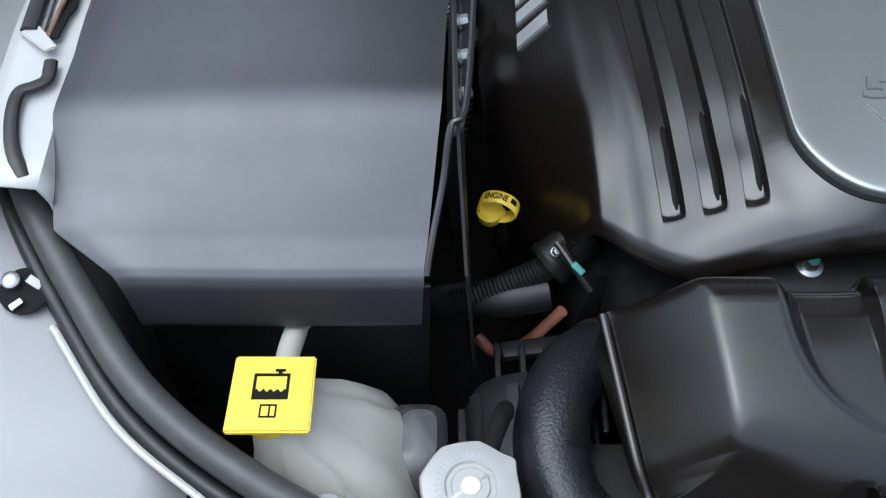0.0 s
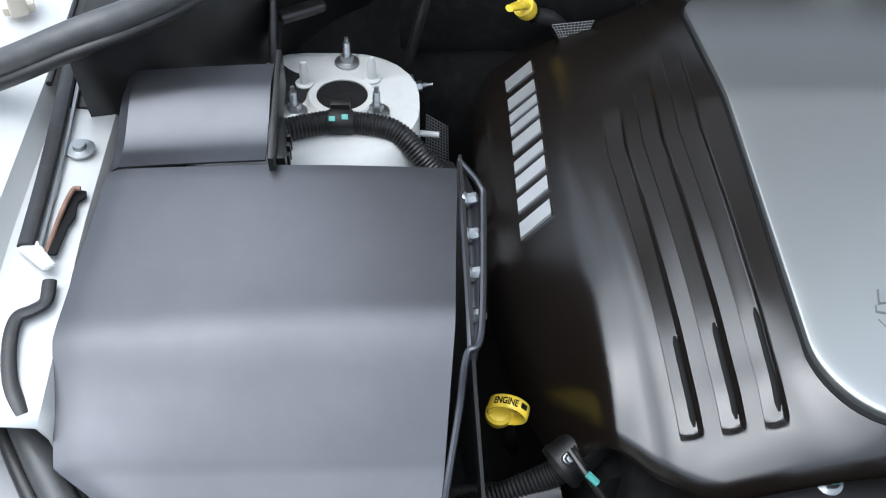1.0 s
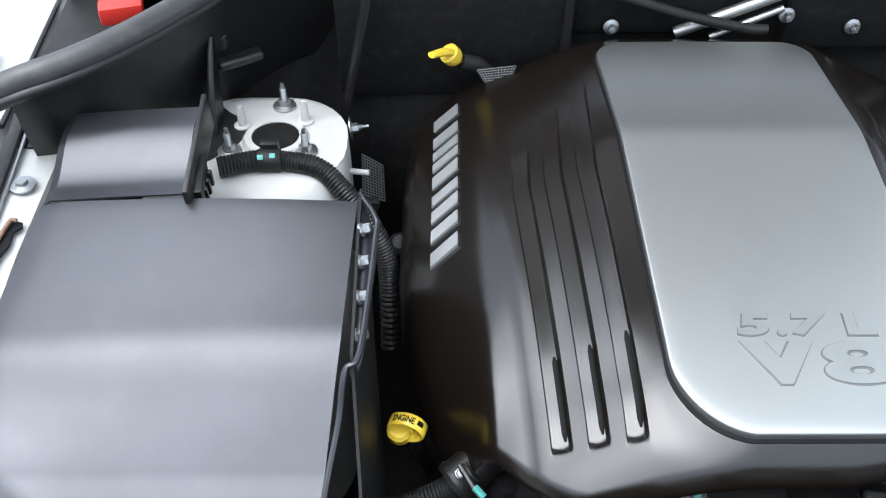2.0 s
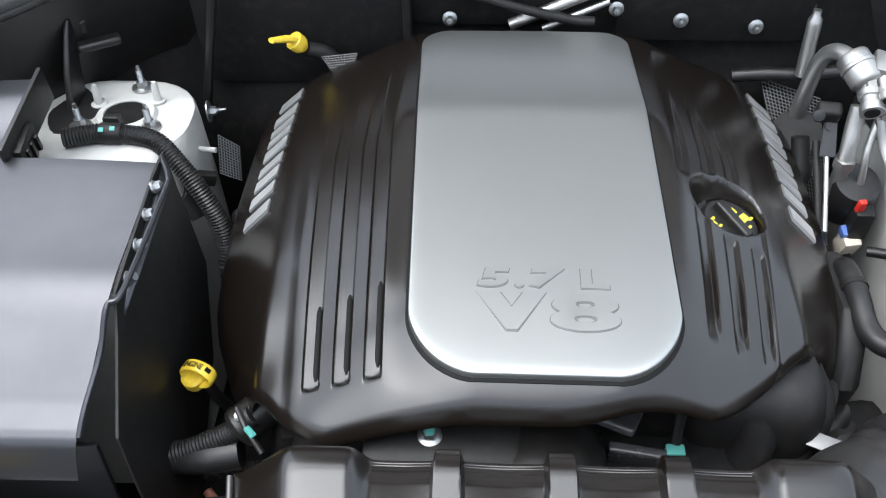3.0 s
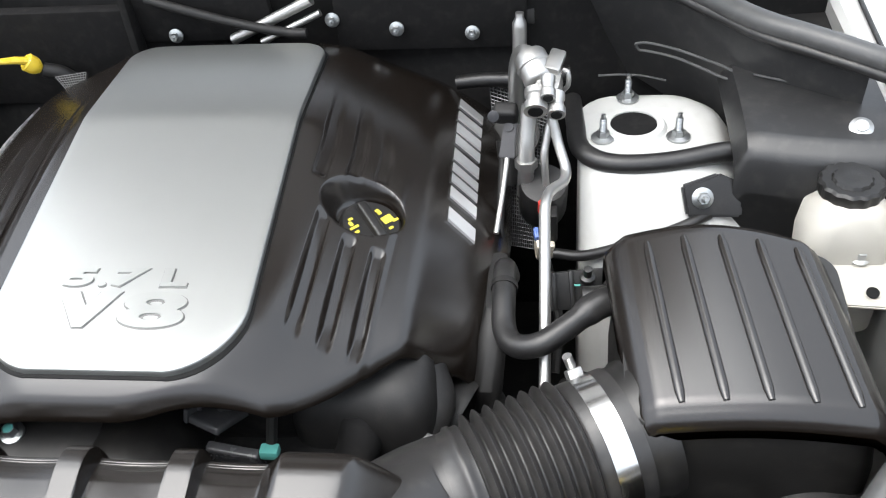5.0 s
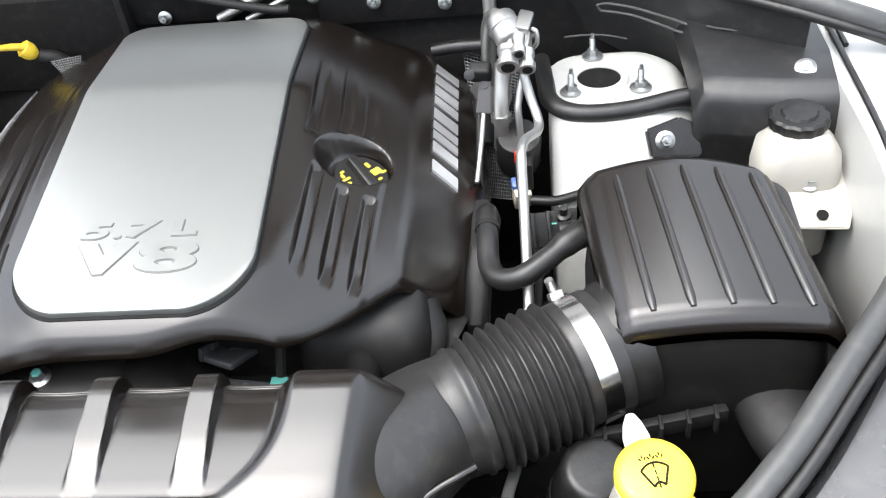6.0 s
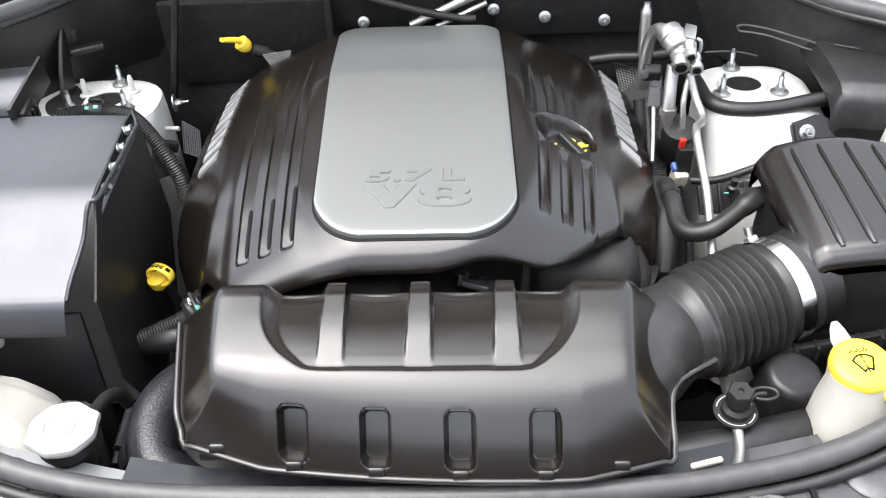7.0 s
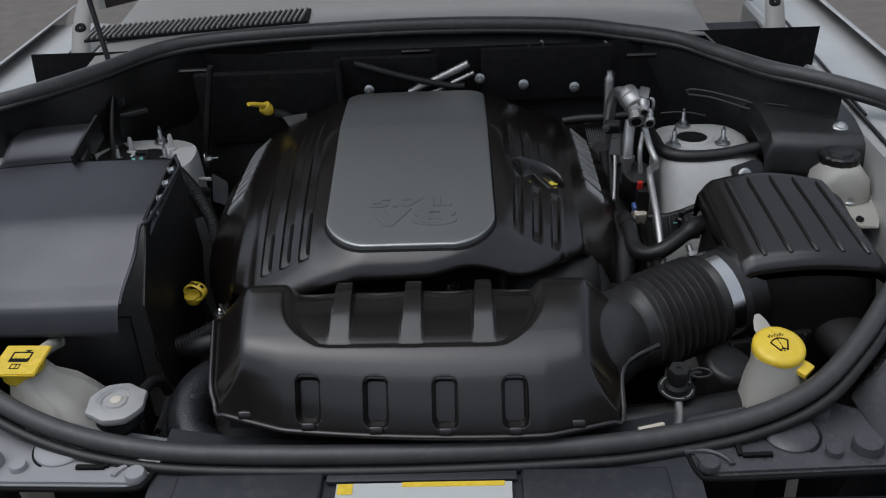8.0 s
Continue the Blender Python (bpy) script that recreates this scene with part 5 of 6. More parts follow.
for z, hx, hy, r, cx, cy, fold in ((0.62, 0.070, 0.07, 0.03, -0.525, 0.44, 0.0), (0.74, 0.078, 0.076, 0.035, -0.525, 0.44, 0.03), (0.80, 0.078, 0.074, 0.035, -0.526, 0.44, 0.06), (0.830, 0.070, 0.068, 0.04, -0.528, 0.44, 0.08),
                                   (0.852, 0.058, 0.058, 0.04, -0.533, 0.443, 0.09), (0.872, 0.046, 0.047, 0.03, -0.542, 0.447, 0.07), (0.890, 0.034, 0.035, 0.03, -0.558, 0.451, 0.03), (0.910, 0.029, 0.030, 0.028, -0.566, 0.452, 0.0)):
    ring = []
    for p in round_rect(cx, cy, hx, hy, r, z, 14):
        a = math.atan2(p.y - cy, p.x - cx)
        w = 1 + 2.6 * fold * (abs(math.sin(3.5 * a + 6 * (z - 0.8) + 0.4)) ** 0.5 - 0.75)
        ring.append(Vector((cx + (p.x - cx) * w, cy + (p.y - cy) * w, z)))
    rings.append(ring)
part("bottle", loft(rings), TANK, rtank, "milky translucent bottle with moulded folds", 50)
flap_m = Matrix(((1.04, 0.03, 0.0, -0.5715), (0.03, 1.07, -0.04, 0.4500), (-0.05, 0.05, 0.99, 0.9230), (0, 0, 0, 1)))
flap = part("flap_cap", prism([(-0.032, -0.034), (0.034, -0.034), (0.033, 0.031), (-0.031, 0.031)], 0.006, flap_m, 0.0015), YELLOW, rtank, "flat square yellow cap plate")
bm = bmesh.new()
for x, y, w, h in ((0.0, 0.014, 0.028, 0.0022), (-0.013, 0.004, 0.0022, 0.02), (0.013, 0.004, 0.0022, 0.02), (0.0, -0.004, 0.028, 0.006), (0.006, 0.018, 0.008, 0.0022), (0.006, 0.016, 0.003, 0.004)):
    box((w, h, 0.0006), flap_m @ pose(x, y, 0.0063), 0, bm=bm)
for k in range(5):
    box((0.004, 0.004, 0.0006), flap_m @ pose(-0.011 + 0.0055 * k, -0.001, 0.0064, 0, 0, 45), 0, bm=bm)
for x, w, h in ((-0.006, 0.0012, 0.009), (0.001, 0.0012, 0.009), (0.006, 0.0012, 0.009)):
    box((w, h, 0.0006), flap_m @ pose(x, -0.0165, 0.0063), 0, bm=bm)
box((0.013, 0.0012, 0.0006), flap_m @ pose(0, -0.0215, 0.0063), 0, bm=bm)
box((0.013, 0.0012, 0.0006), flap_m @ pose(0, -0.0118, 0.0063), 0, bm=bm)
part("printed_symbol", bm, INK, flap, "black printed coolant tank symbol")
part("cap_skirt", lathe([(0, -0.02), (0.029, -0.02), (0.031, 0.0), (0, 0.0)], flap_m, 24), YELLOW, rtank, "round yellow skirt below the plate")
part("overflow_neck", tube([(-0.566, 0.478, 0.905), (-0.564, 0.505, 0.903), (-0.561, 0.530, 0.897), (-0.560, 0.548, 0.892)], lambda i, s: 0.0105 if s < 0.9 else 0.0125, 16), TANK, rtank, "white overflow neck")

part("end_tank", loft([round_rect(-0.455, 0.445, 0.030, 0.045, 0.015, 0.60), round_rect(-0.455, 0.450, 0.032, 0.048, 0.018, 0.79), round_rect(-0.452, 0.455, 0.028, 0.040, 0.018, 0.828), round_rect(-0.450, 0.458, 0.016, 0.024, 0.012, 0.842)]), LAMP, thing("radiator_end_tank", (-0.455, 0.445, 0.6), "grey plastic radiator end tank beside the reservoir", "radiator tank"))

rcap = thing("radiator_filler", (-0.409, 0.379, 0.86), "eight-sided silver radiator pressure cap on its neck", "radiator filler")
rm = axis((-0.409, 0.379, 0.892), (0.05, -0.05, 1))
part("cap", lathe([(0, -0.004), (0.037, -0.004), (0.0405, 0.0), (0.0415, 0.006), (0.0400, 0.0095), (0.030, 0.0120), (0.0215, 0.0120), (0.0200, 0.0100), (0.0165, 0.0100), (0.0150, 0.0122), (0.0, 0.0125)], rm, 96, None,
     lambda a, h: 1.0 if h > 0.0115 else 0.48 + 0.49 / math.cos((a + 0.2) % (math.pi / 4) - math.pi / 8) + 0.09 * max(0.0, math.cos(a + 0.2)) ** 60 + 0.09 * max(0.0, -math.cos(a + 0.2)) ** 60), CAPMETAL, rcap, "pressed silver cap with an eight-sided edge", 40)
part("rivet", lathe([(0, 0.0118), (0.0085, 0.0125), (0.0075, 0.0140), (0, 0.0145)], rm, 18), CREAM, rcap, "brass-coloured centre rivet")
for k in range(14):
    a = radians(20 + 10 * k)
    part("stamped_bar", box((0.0035, 0.006, 0.0006), rm @ pose(0.0265 * math.cos(a), 0.0265 * math.sin(a), 0.0121, 0, 0, math.degrees(a) - 90), 0), ZINC, rcap)
part("neck", lathe([(0, -0.16), (0.026, -0.16), (0.026, -0.03), (0.034, -0.02), (0.034, -0.003), (0, -0.003)], rm, 28), DARK, rcap)
part("overflow_pipe", tube([(-0.395, 0.41, 0.872), (-0.388, 0.430, 0.880), (-0.380, 0.450, 0.880), (-0.374, 0.468, 0.866), (-0.372, 0.478, 0.84)], 0.0085, 14), PITCH, rcap)

hose = thing("radiator_hose", (-0.31, 0.45, 0.78), "thick black knit-covered radiator hose", "hose")
hp = spline([(-0.20, 0.600, 0.77), (-0.265, 0.570, 0.80), (-0.305, 0.530, 0.823), (-0.325, 0.485, 0.831), (-0.330, 0.440, 0.826), (-0.315, 0.395, 0.815), (-0.272, 0.362, 0.800), (-0.21, 0.345, 0.785), (-0.15, 0.338, 0.775)], 26)
part("hose_body", sweep(bmesh.new(), hp, lambda i, s: 0.0335 + 0.0014 * (i % 2), 40), KNIT, hose, "black hose in a coarse knit sleeve", 80)

p0, p1 = hp[26], hp[28]
part("hose_clamp", lathe([(0.0350, 0), (0.0375, 0), (0.0375, 0.012), (0.0350, 0.012)], axis(p0, p1 - p0), 36), DARK, hose, "dark spring clamp at the hose end")

washer = thing("washer_reservoir", (0.54, 0.43, 0.72), "milky washer fluid bottle with a yellow cap", "washer reservoir")
rings = [round_rect(cx, cy, hx, hy, r, z) for z, hx, hy, r, cx, cy in ((0.62, 0.048, 0.05, 0.03, 0.541, 0.42), (0.78, 0.050, 0.050, 0.035, 0.541, 0.42), (0.84, 0.050, 0.048, 0.04, 0.541, 0.422), (0.875, 0.045, 0.042, 0.038, 0.541, 0.426), (0.905, 0.036, 0.035, 0.033, 0.540, 0.43), (0.922, 0.036, 0.034, 0.033, 0.540, 0.432))]
part("bottle", loft(rings), TANK, washer, "milky translucent bottle", 60)
wm = axis((0.541, 0.434, 0.926), (0.05, -0.22, 1)) @ Matrix.Scale(0.82, 4)
wcap = part("cap", lathe([(0, -0.012), (0.042, -0.012), (0.045, -0.006), (0.046, 0.006), (0.043, 0.012), (0.036, 0.0145), (0, 0.0155)], wm, 40), YELLOW, washer, "round yellow cap", 50)
bm = box((0.032, 0.026, 0.012), wm @ pose(0.028, -0.043, -0.010, 0, 0, 32), 0.004)
part("pull_tab", bm, YELLOW, washer)
part("strap_tip", loft([[wm @ Vector(((-0.010 + 0.006) + r * math.cos(a), 0.045 + d + 0.5 * r * math.sin(a) , -0.002 + h)) for a in (2 * math.pi * k / 14 for k in range(14))] for d, r, h in ((-0.012, 0.017, 0.0), (0.008, 0.016, 0.002), (0.022, 0.012, 0.006), (0.032, 0.006, 0.010))]), TANK, washer, "white strap end behind the cap")
bm = bmesh.new()
arc = [wm @ Vector((0.024 * math.sin(a), -0.020 + 0.032 * math.cos(a), 0.0156)) for a in lin(-0.72, 0.72, 12)]
sweep(bm, arc, 0.0011, 6)
arc2 = [wm @ Vector((0.008 * math.sin(a), -0.024 + 0.012 * math.cos(a), 0.0156)) for a in lin(-0.9, 0.9, 8)]
sweep(bm, arc2, 0.0011, 6)
for s in (0, -1):
    sweep(bm, [arc[s], arc2[s]], 0.0011, 6)
for k in range(4):
    box((0.0016, 0.0055, 0.0008), wm @ pose(0.0, -0.012 + 0.008 * k - 0.004, 0.0157), 0, bm=bm)
for s in (-1, 0, 1):
    for q in range(3):
        box((0.0016, 0.004, 0.0008), wm @ pose(0.010 * s + 0.003 * (q - 1), 0.021 - abs(q - 1) * 0.003, 0.0156, 0, 0, -30 * (q - 1)), 0, bm=bm)
part("printed_symbol", bm, INK, wcap, "black printed windscreen washer symbol")

psr = thing("fluid_reservoir", (0.76, 0.87, 0.88), "white fluid reservoir with a black screw cap and bracket", "fluid reservoir")
rings = [round_rect(0.765, 0.872, hx, hy, r, z) for z, hx, hy, r in ((0.84, 0.045, 0.040, 0.02), (0.955, 0.050, 0.042, 0.022), (0.985, 0.047, 0.040, 0.024), (1.000, 0.036, 0.034, 0.028), (1.008, 0.030, 0.029, 0.026))]
part("bottle", loft(rings), TANK, psr, "white plastic bottle", 60)
part("screw_cap", lathe([(0, 0), (0.034, 0), (0.035, 0.004), (0.035, 0.014), (0.032, 0.017), (0.022, 0.0165), (0.020, 0.020), (0.006, 0.021), (0, 0.019)], Matrix.Translation((0.765, 0.885, 1.006)), 60, None, lambda a, h: 1 + 0.035 * math.cos(a * 14) * (0.003 < h < 0.022)), BLACK, psr, "ribbed black screw cap")
bm = prism([(-0.040, -0.05), (0.035, -0.055), (0.048, -0.02), (0.045, 0.05), (-0.04, 0.05)], 0.006, pose(0.775, 0.832, 0.940, 18), 0.0015)
part("bracket_tab", bm, TANK, psr, "white mounting tab")
part("tab_hole", lathe([(0, 0), (0.007, 0), (0.007, 0.0015), (0, 0.0015)], axis((0.782, 0.795, 0.9365), (0, -0.3, 1)), 14), INK, psr)
hexbolt("tab_bolt", (0.775, 0.838, 0.951), (0, -0.3, 1), psr, 0.008, 0.012)

# ---- right-hand side ----
bbox = thing("wing_cover_box", (0.75, 1.02, 0.95), "large smooth black plastic cover in the rear corner", "plastic cover")


def bbox_fn(u, v):
    x = 0.650 + 0.180 * u + 0.02 * u * max(0, v - 0.4)
    pr = [(0.0, 0.905, 0.80), (0.30, 0.905, 0.985), (0.36, 0.912, 1.022), (0.42, 0.935, 1.036), (0.70, 1.00, 1.042), (1.0, 1.10, 1.043)]
    y = lerp_rows([(a, b) for a, b, c in pr], v)
    z = lerp_rows([(a, c) for a, b, c in pr], v)
    return (x, y - 0.015 * (1 - u) * 0 + 0.03 * (1 - u) ** 2, z - 0.03 * step(0.08, 0.0, u))


part("cover", grid(bbox_fn, lin(0, 1, 16), lin(0, 1, 50), None, 0.004), WINGSKIN, bbox, "", 40)
part("push_clip", lathe([(0, 0), (0.0135, 0), (0.0135, 0.0022), (0.0075, 0.004), (0.0075, 0.006), (0, 0.0065)], axis((0.788, 0.962, 1.0385), (-0.1, -0.45, 1)), 24), ZINC, bbox, "bright metal push fastener")

grom = thing("tower_hose", (0.56, 0.98, 0.985), "black rubber hose wrapped around the strut tower top", "hose")
part("hose_body", tube([(0.462, 1.12, 0.985), (0.466, 1.06, 0.986), (0.470, 1.01, 0.986), (0.490, 0.982, 0.985), (0.525, 0.972, 0.984), (0.58, 0.974, 0.986), (0.64, 0.984, 0.992), (0.68, 0.99, 0.99)], 0.0125, 14), RUBBER, grom)
clip = thing("hose_bracket", (0.62, 0.95, 0.955), "small black bracket with a zinc bolt", "bracket")
part("plate", prism([(-0.03, -0.02), (0.035, -0.025), (0.04, 0.015), (0.01, 0.03), (-0.035, 0.018)], 0.012, axis((0.625, 0.942, 0.955), (0.1, -1, 0.6)), 0.003), RUBBER, clip)
hexbolt("bolt", (0.615, 0.932, 0.962), (0.1, -1, 0.6), clip, 0.008, 0.013, 0.018)
wire = thing("tower_wire", (0.55, 0.87, 0.93), "thin black wire across the white tower", "cable")
part("sheath", tube([(0.44, 0.92, 0.885), (0.48, 0.905, 0.895), (0.54, 0.895, 0.925), (0.59, 0.91, 0.935), (0.625, 0.93, 0.94)], 0.007, 10), RUBBER, wire)

ac = thing("air_conditioning_lines", (0.43, 1.0, 0.95), "bare aluminium air conditioning pipes and valve block", "pipe assembly")
bm = lathe([(0, 0), (0.0195, 0), (0.021, 0.003), (0.021, 0.014), (0.0225, 0.0155), (0.0225, 0.0195), (0.021, 0.021), (0.021, 0.040), (0.018, 0.044), (0.013, 0.046), (0.013, 0.056), (0, 0.056)], axis((0.408, 1.072, 1.080), (0.36, -0.80, -0.38)), 32)
box((0.030, 0.030, 0.028), pose(0.433, 1.030, 1.060, 15, 0, -10), 0.005, bm=bm)
box((0.020, 0.040, 0.012), pose(0.440, 1.052, 1.082, 10, 12, -12), 0.004, bm=bm)
part("valve_block", bm, ALU, ac, "cast aluminium valve block")
for p, r in (((0.417, 1.012, 1.066), 0.0140), ((0.432, 1.016, 1.082), 0.0090), ((0.442, 1.012, 1.061), 0.0105)):
    b = part("pipe_fitting", lathe([(0, 0), (r, 0), (r, 0.008), (r * 0.85, 0.010), (r * 0.85, 0.018), (r * 1.05, 0.020), (r * 1.05, 0.03), (0, 0.03)], axis(p, (0, -0.9, -0.42)), 18), ALU, ac, "threaded aluminium fitting")
    part("fitting_bore", lathe([(0, 0.029), (r * 0.7, 0.0292), (r * 0.65, 0.0315), (0, 0.0315)], axis(p, (0, -0.9, -0.42)), 14), INK, b)
part("upright_pipe", tube([(0.391, 1.17, 0.99), (0.391, 1.175, 1.03), (0.392, 1.182, 1.085)], lambda i, s: 0.010 * (1 if s < 0.9 else 0.6), 14), ALU, ac)
part("bent_pipe", tube([(0.386, 1.14, 0.93), (0.388, 1.125, 1.02), (0.393, 1.115, 1.055), (0.402, 1.095, 1.072), (0.414, 1.070, 1.072), (0.424, 1.045, 1.065)], 0.011, 14), ALU, ac)
part("lower_pipe", tube([(0.410, 1.008, 1.048), (0.407, 1.000, 1.025), (0.405, 0.990, 1.0), (0.404, 0.985, 0.975), (0.402, 0.984, 0.93)], 0.0105, 14), ALU, ac)
part("lower_nut", lathe([(0, 0), (0.0145, 0), (0.0145, 0.012), (0, 0.012)], axis((0.404, 0.985, 0.972), (0, 0, 1)), 6), ALU, ac)
part("thin_pipe", tube([(0.436, 1.000, 1.035), (0.445, 0.985, 1.004), (0.453, 0.964, 0.985), (0.451, 0.943, 0.981), (0.436, 0.915, 0.988), (0.430, 0.890, 0.990), (0.429, 0.865, 0.981), (0.430, 0.78, 0.942), (0.430, 0.70, 0.88), (0.425, 0.62, 0.84), (0.412, 0.53, 0.835), (0.402, 0.47, 0.855), (0.398, 0.425, 0.872)], 0.0065, 12), ALU, ac, "long thin aluminium pipe running forward")
part("thin_pipe", tube([(0.436, 1.003, 1.035), (0.429, 0.990, 1.005), (0.427, 0.982, 0.985), (0.430, 0.972, 0.93)], 0.005, 10), ALU, ac)
part("thin_pipe", tube([(0.397, 0.408, 0.868), (0.394, 0.375, 0.862), (0.385, 0.345, 0.862), (0.372, 0.325, 0.868), (0.345, 0.322, 0.868)], 0.0065, 12), ALU, ac, "lower pipe end by the front panel")
bm = box((0.008, 0.012, 0.05), pose(0.458, 1.04, 1.065, 20), 0.002)
part("lifting_hook", tube([(0.450, 1.038, 1.050), (0.456, 1.035, 1.060), (0.456, 1.038, 1.074), (0.450, 1.042, 1.077)], 0.0032, 8), ALU, ac)
bm.free()

port = thing("service_port", (0.396, 0.416, 0.87), "black capped service port with a ring tag", "service port")
pm = axis((0.397, 0.416, 0.874), (0, -0.15, 1))
part("stem", lathe([(0, 0), (0.018, 0), (0.018, 0.010), (0.013, 0.014), (0.014, 0.022), (0.012, 0.034), (0.009, 0.036), (0, 0.036)], pm, 24), DARK, port)
part("hex_cap", lathe([(0, 0.022), (0.0165, 0.022), (0.0165, 0.038), (0.0145, 0.041), (0.004, 0.041), (0.003, 0.039), (0, 0.039)], pm, 6), DARK, port, "six-sided black cap")
part("ring_tag", lathe([(0.016, 0.0), (0.0265, 0.0), (0.0265, 0.002), (0.016, 0.002)], pm, 36), DARK, port, "printed metal ring tag")
bm = bmesh.new()
for a0, a1 in ((195, 290), (300, 345), (20, 60), (110, 165)):
    sweep(bm, [pm @ Vector((0.0225 * math.cos(radians(a)), 0.0225 * math.sin(radians(a)), 0.0022)) for a in lin(a0, a1, 10)], 0.0007, 6, True, 0.5)
part("tag_print", bm, PAPER, port, "pale printed arcs around the ring")
pts = [pm @ Vector((0.034 + 0.016 * math.cos(a) , 0.012 + 0.009 * math.sin(a), 0.018)) for a in lin(0, 6.28, 18)]
part("tether_loop", sweep(bmesh.new(), pts, 0.0022, 8), RUBBER, port, "rubber tether loop")
part("tether_loop", tube([pm @ Vector((0.012, 0, 0.02)), pm @ Vector((0.024, 0.010, 0.019)), pm @ Vector((0.036, 0.012, 0.018))], 0.003, 8), RUBBER, port)

lower = thing("cooling_hose", (0.40, 0.37, 0.82), "thick black hose lying behind the front panel", "hose")
part("hose_body", tube([(0.27, 0.385, 0.825), (0.34, 0.385, 0.828), (0.42, 0.40, 0.83), (0.50, 0.43, 0.82)], 0.030, 18), RUBBER, lower)
part("white_clip", box((0.040, 0.007, 0.006), pose(0.350, 0.346, 0.862, 0, 0, 16), 0.0025), CREAM, lower, "small white clip on the hose")
can = thing("black_canister", (0.505, 0.545, 0.74), "matt black round canister beside the bottle", "canister")
cn = axis((0.496, 0.498, 0.858), (0.16, -0.20, 1))
part("canister_body", lathe([(0, -0.12), (0.042, -0.12), (0.040, -0.012), (0.0375, -0.004), (0.033, 0.0), (0.029, 0.0004), (0, 0.0008)], cn, 40), RUBBER, can)
part("neck_ring", lathe([(0.0402, -0.075), (0.043, -0.075), (0.043, -0.068), (0.0402, -0.068)], cn, 36), DARK, can)

bhose = thing("breather_hose", (0.43, 0.78, 0.92), "black rubber breather hose curving to the filter box", "hose")
part("hose_body", tube([(0.385, 0.865, 0.895), (0.382, 0.845, 0.925), (0.383, 0.80, 0.928), (0.385, 0.755, 0.918), (0.398, 0.728, 0.918), (0.425, 0.720, 0.928), (0.455, 0.735, 0.940), (0.485, 0.757, 0.950), (0.51, 0.768, 0.952)], lambda i, s: 0.0135 + 0.003 * step(0.80, 0.84, s), 16), RUBBER, bhose)
part("hose_clamp", lathe([(0.0138, 0), (0.0158, 0), (0.0158, 0.008), (0.0138, 0.008)], axis((0.383, 0.815, 0.9275), (0, -1, -0.05)), 20), DARK, bhose, "dark spring clamp on the hose")
cone = thing("wiring_connector", (0.43, 0.985, 0.865), "cream and blue wiring connector", "connector")
part("plug", box((0.024, 0.024, 0.034), pose(0.426, 0.950, 0.872, 22, 0, 10), 0.004), CREAM, cone)
part("latch", box((0.023, 0.016, 0.012), pose(0.424, 0.951, 0.892, 22, 0, 10), 0.003), BLUE, cone, "blue latch")
part("lead", tube([(0.427, 0.945, 0.86), (0.436, 0.935, 0.82), (0.445, 0.90, 0.78), (0.44, 0.85, 0.74)], 0.006, 8), DARK, cone)
resv = thing("black_valve", (0.425, 0.97, 0.90), "black cylindrical valve with a red clip", "valve")
part("valve_body", lathe([(0, 0), (0.029, 0), (0.031, 0.01), (0.031, 0.058), (0.0285, 0.064), (0.010, 0.0655), (0, 0.0645)], axis((0.423, 1.000, 0.894), (0.05, -0.40, 1)), 36), RUBBER, resv)
part("red_clip", box((0.010, 0.008, 0.020), pose(0.424, 0.944, 0.940, 12, 0, 8), 0.002), RED, resv, "small red locking clip")
part("socket", box((0.024, 0.024, 0.05), pose(0.431, 0.950, 0.910, 10), 0.004), DARK, resv)

slot = thing("slotted_bracket", (0.465, 0.82, 0.90), "black slotted bracket on the front of the tower", "bracket")
part("plate", box((0.085, 0.010, 0.045), pose(0.470, 0.825, 0.912, -35, 0, 8), 0.003), DARK, slot)
for k in range(4):
    part("rib", box((0.006, 0.014, 0.045), pose(0.440 + 0.020 * k, 0.819 + 0.003 * k, 0.914, -35, 0, 8), 0.002), BLACK, slot)
part("stud_nut", lathe([(0, 0), (0.009, 0), (0.009, 0.006), (0.005, 0.008), (0.005, 0.020), (0, 0.021)], axis((0.478, 0.822, 0.930), (0, -0.2, 1)), 10), BLACK, slot)
part("paint_mark", box((0.007, 0.005, 0.002), pose(0.466, 0.812, 0.930, -35), 0.0005), TEAL, slot, "small teal paint mark")

# mesh heat shields beside the cover
def mesh_shield(corners, nu, nv, r, label):
    sh = thing("mesh_heat_shield", corners[0], label, "heat shield", "heat shields")
    a, b, c, d = (Vector(p) for p in corners)
    bm = bmesh.new()
    for k in range(nu):
        u = k / (nu - 1)
        sweep(bm, [a.lerp(b, u), d.lerp(c, u)], r, 4, False)
    for k in range(nv):
        v = k / (nv - 1)
        sweep(bm, [a.lerp(d, v), b.lerp(c, v)], r, 4, False)
    part("mesh", bm, FOIL, sh)
    q = bmesh.new()
    off = Vector((0, 0.006, -0.004))
    q.faces.new([q.verts.new(p + off) for p in (a, b, c, d)])
    part("backing", q, PITCH, sh)


mesh_shield([(0.372, 0.98, 0.850), (0.412, 0.97, 0.850), (0.430, 1.18, 0.945), (0.345, 1.20, 0.965)], 17, 42, 0.00075, "woven metal mesh heat shield beside the engine")
mesh_shield([(-0.438, 1.085, 0.865), (-0.408, 1.085, 0.852), (-0.410, 1.11, 0.895), (-0.438, 1.11, 0.915)], 9, 14, 0.0008, "small woven mesh heat shield by the strut tower")
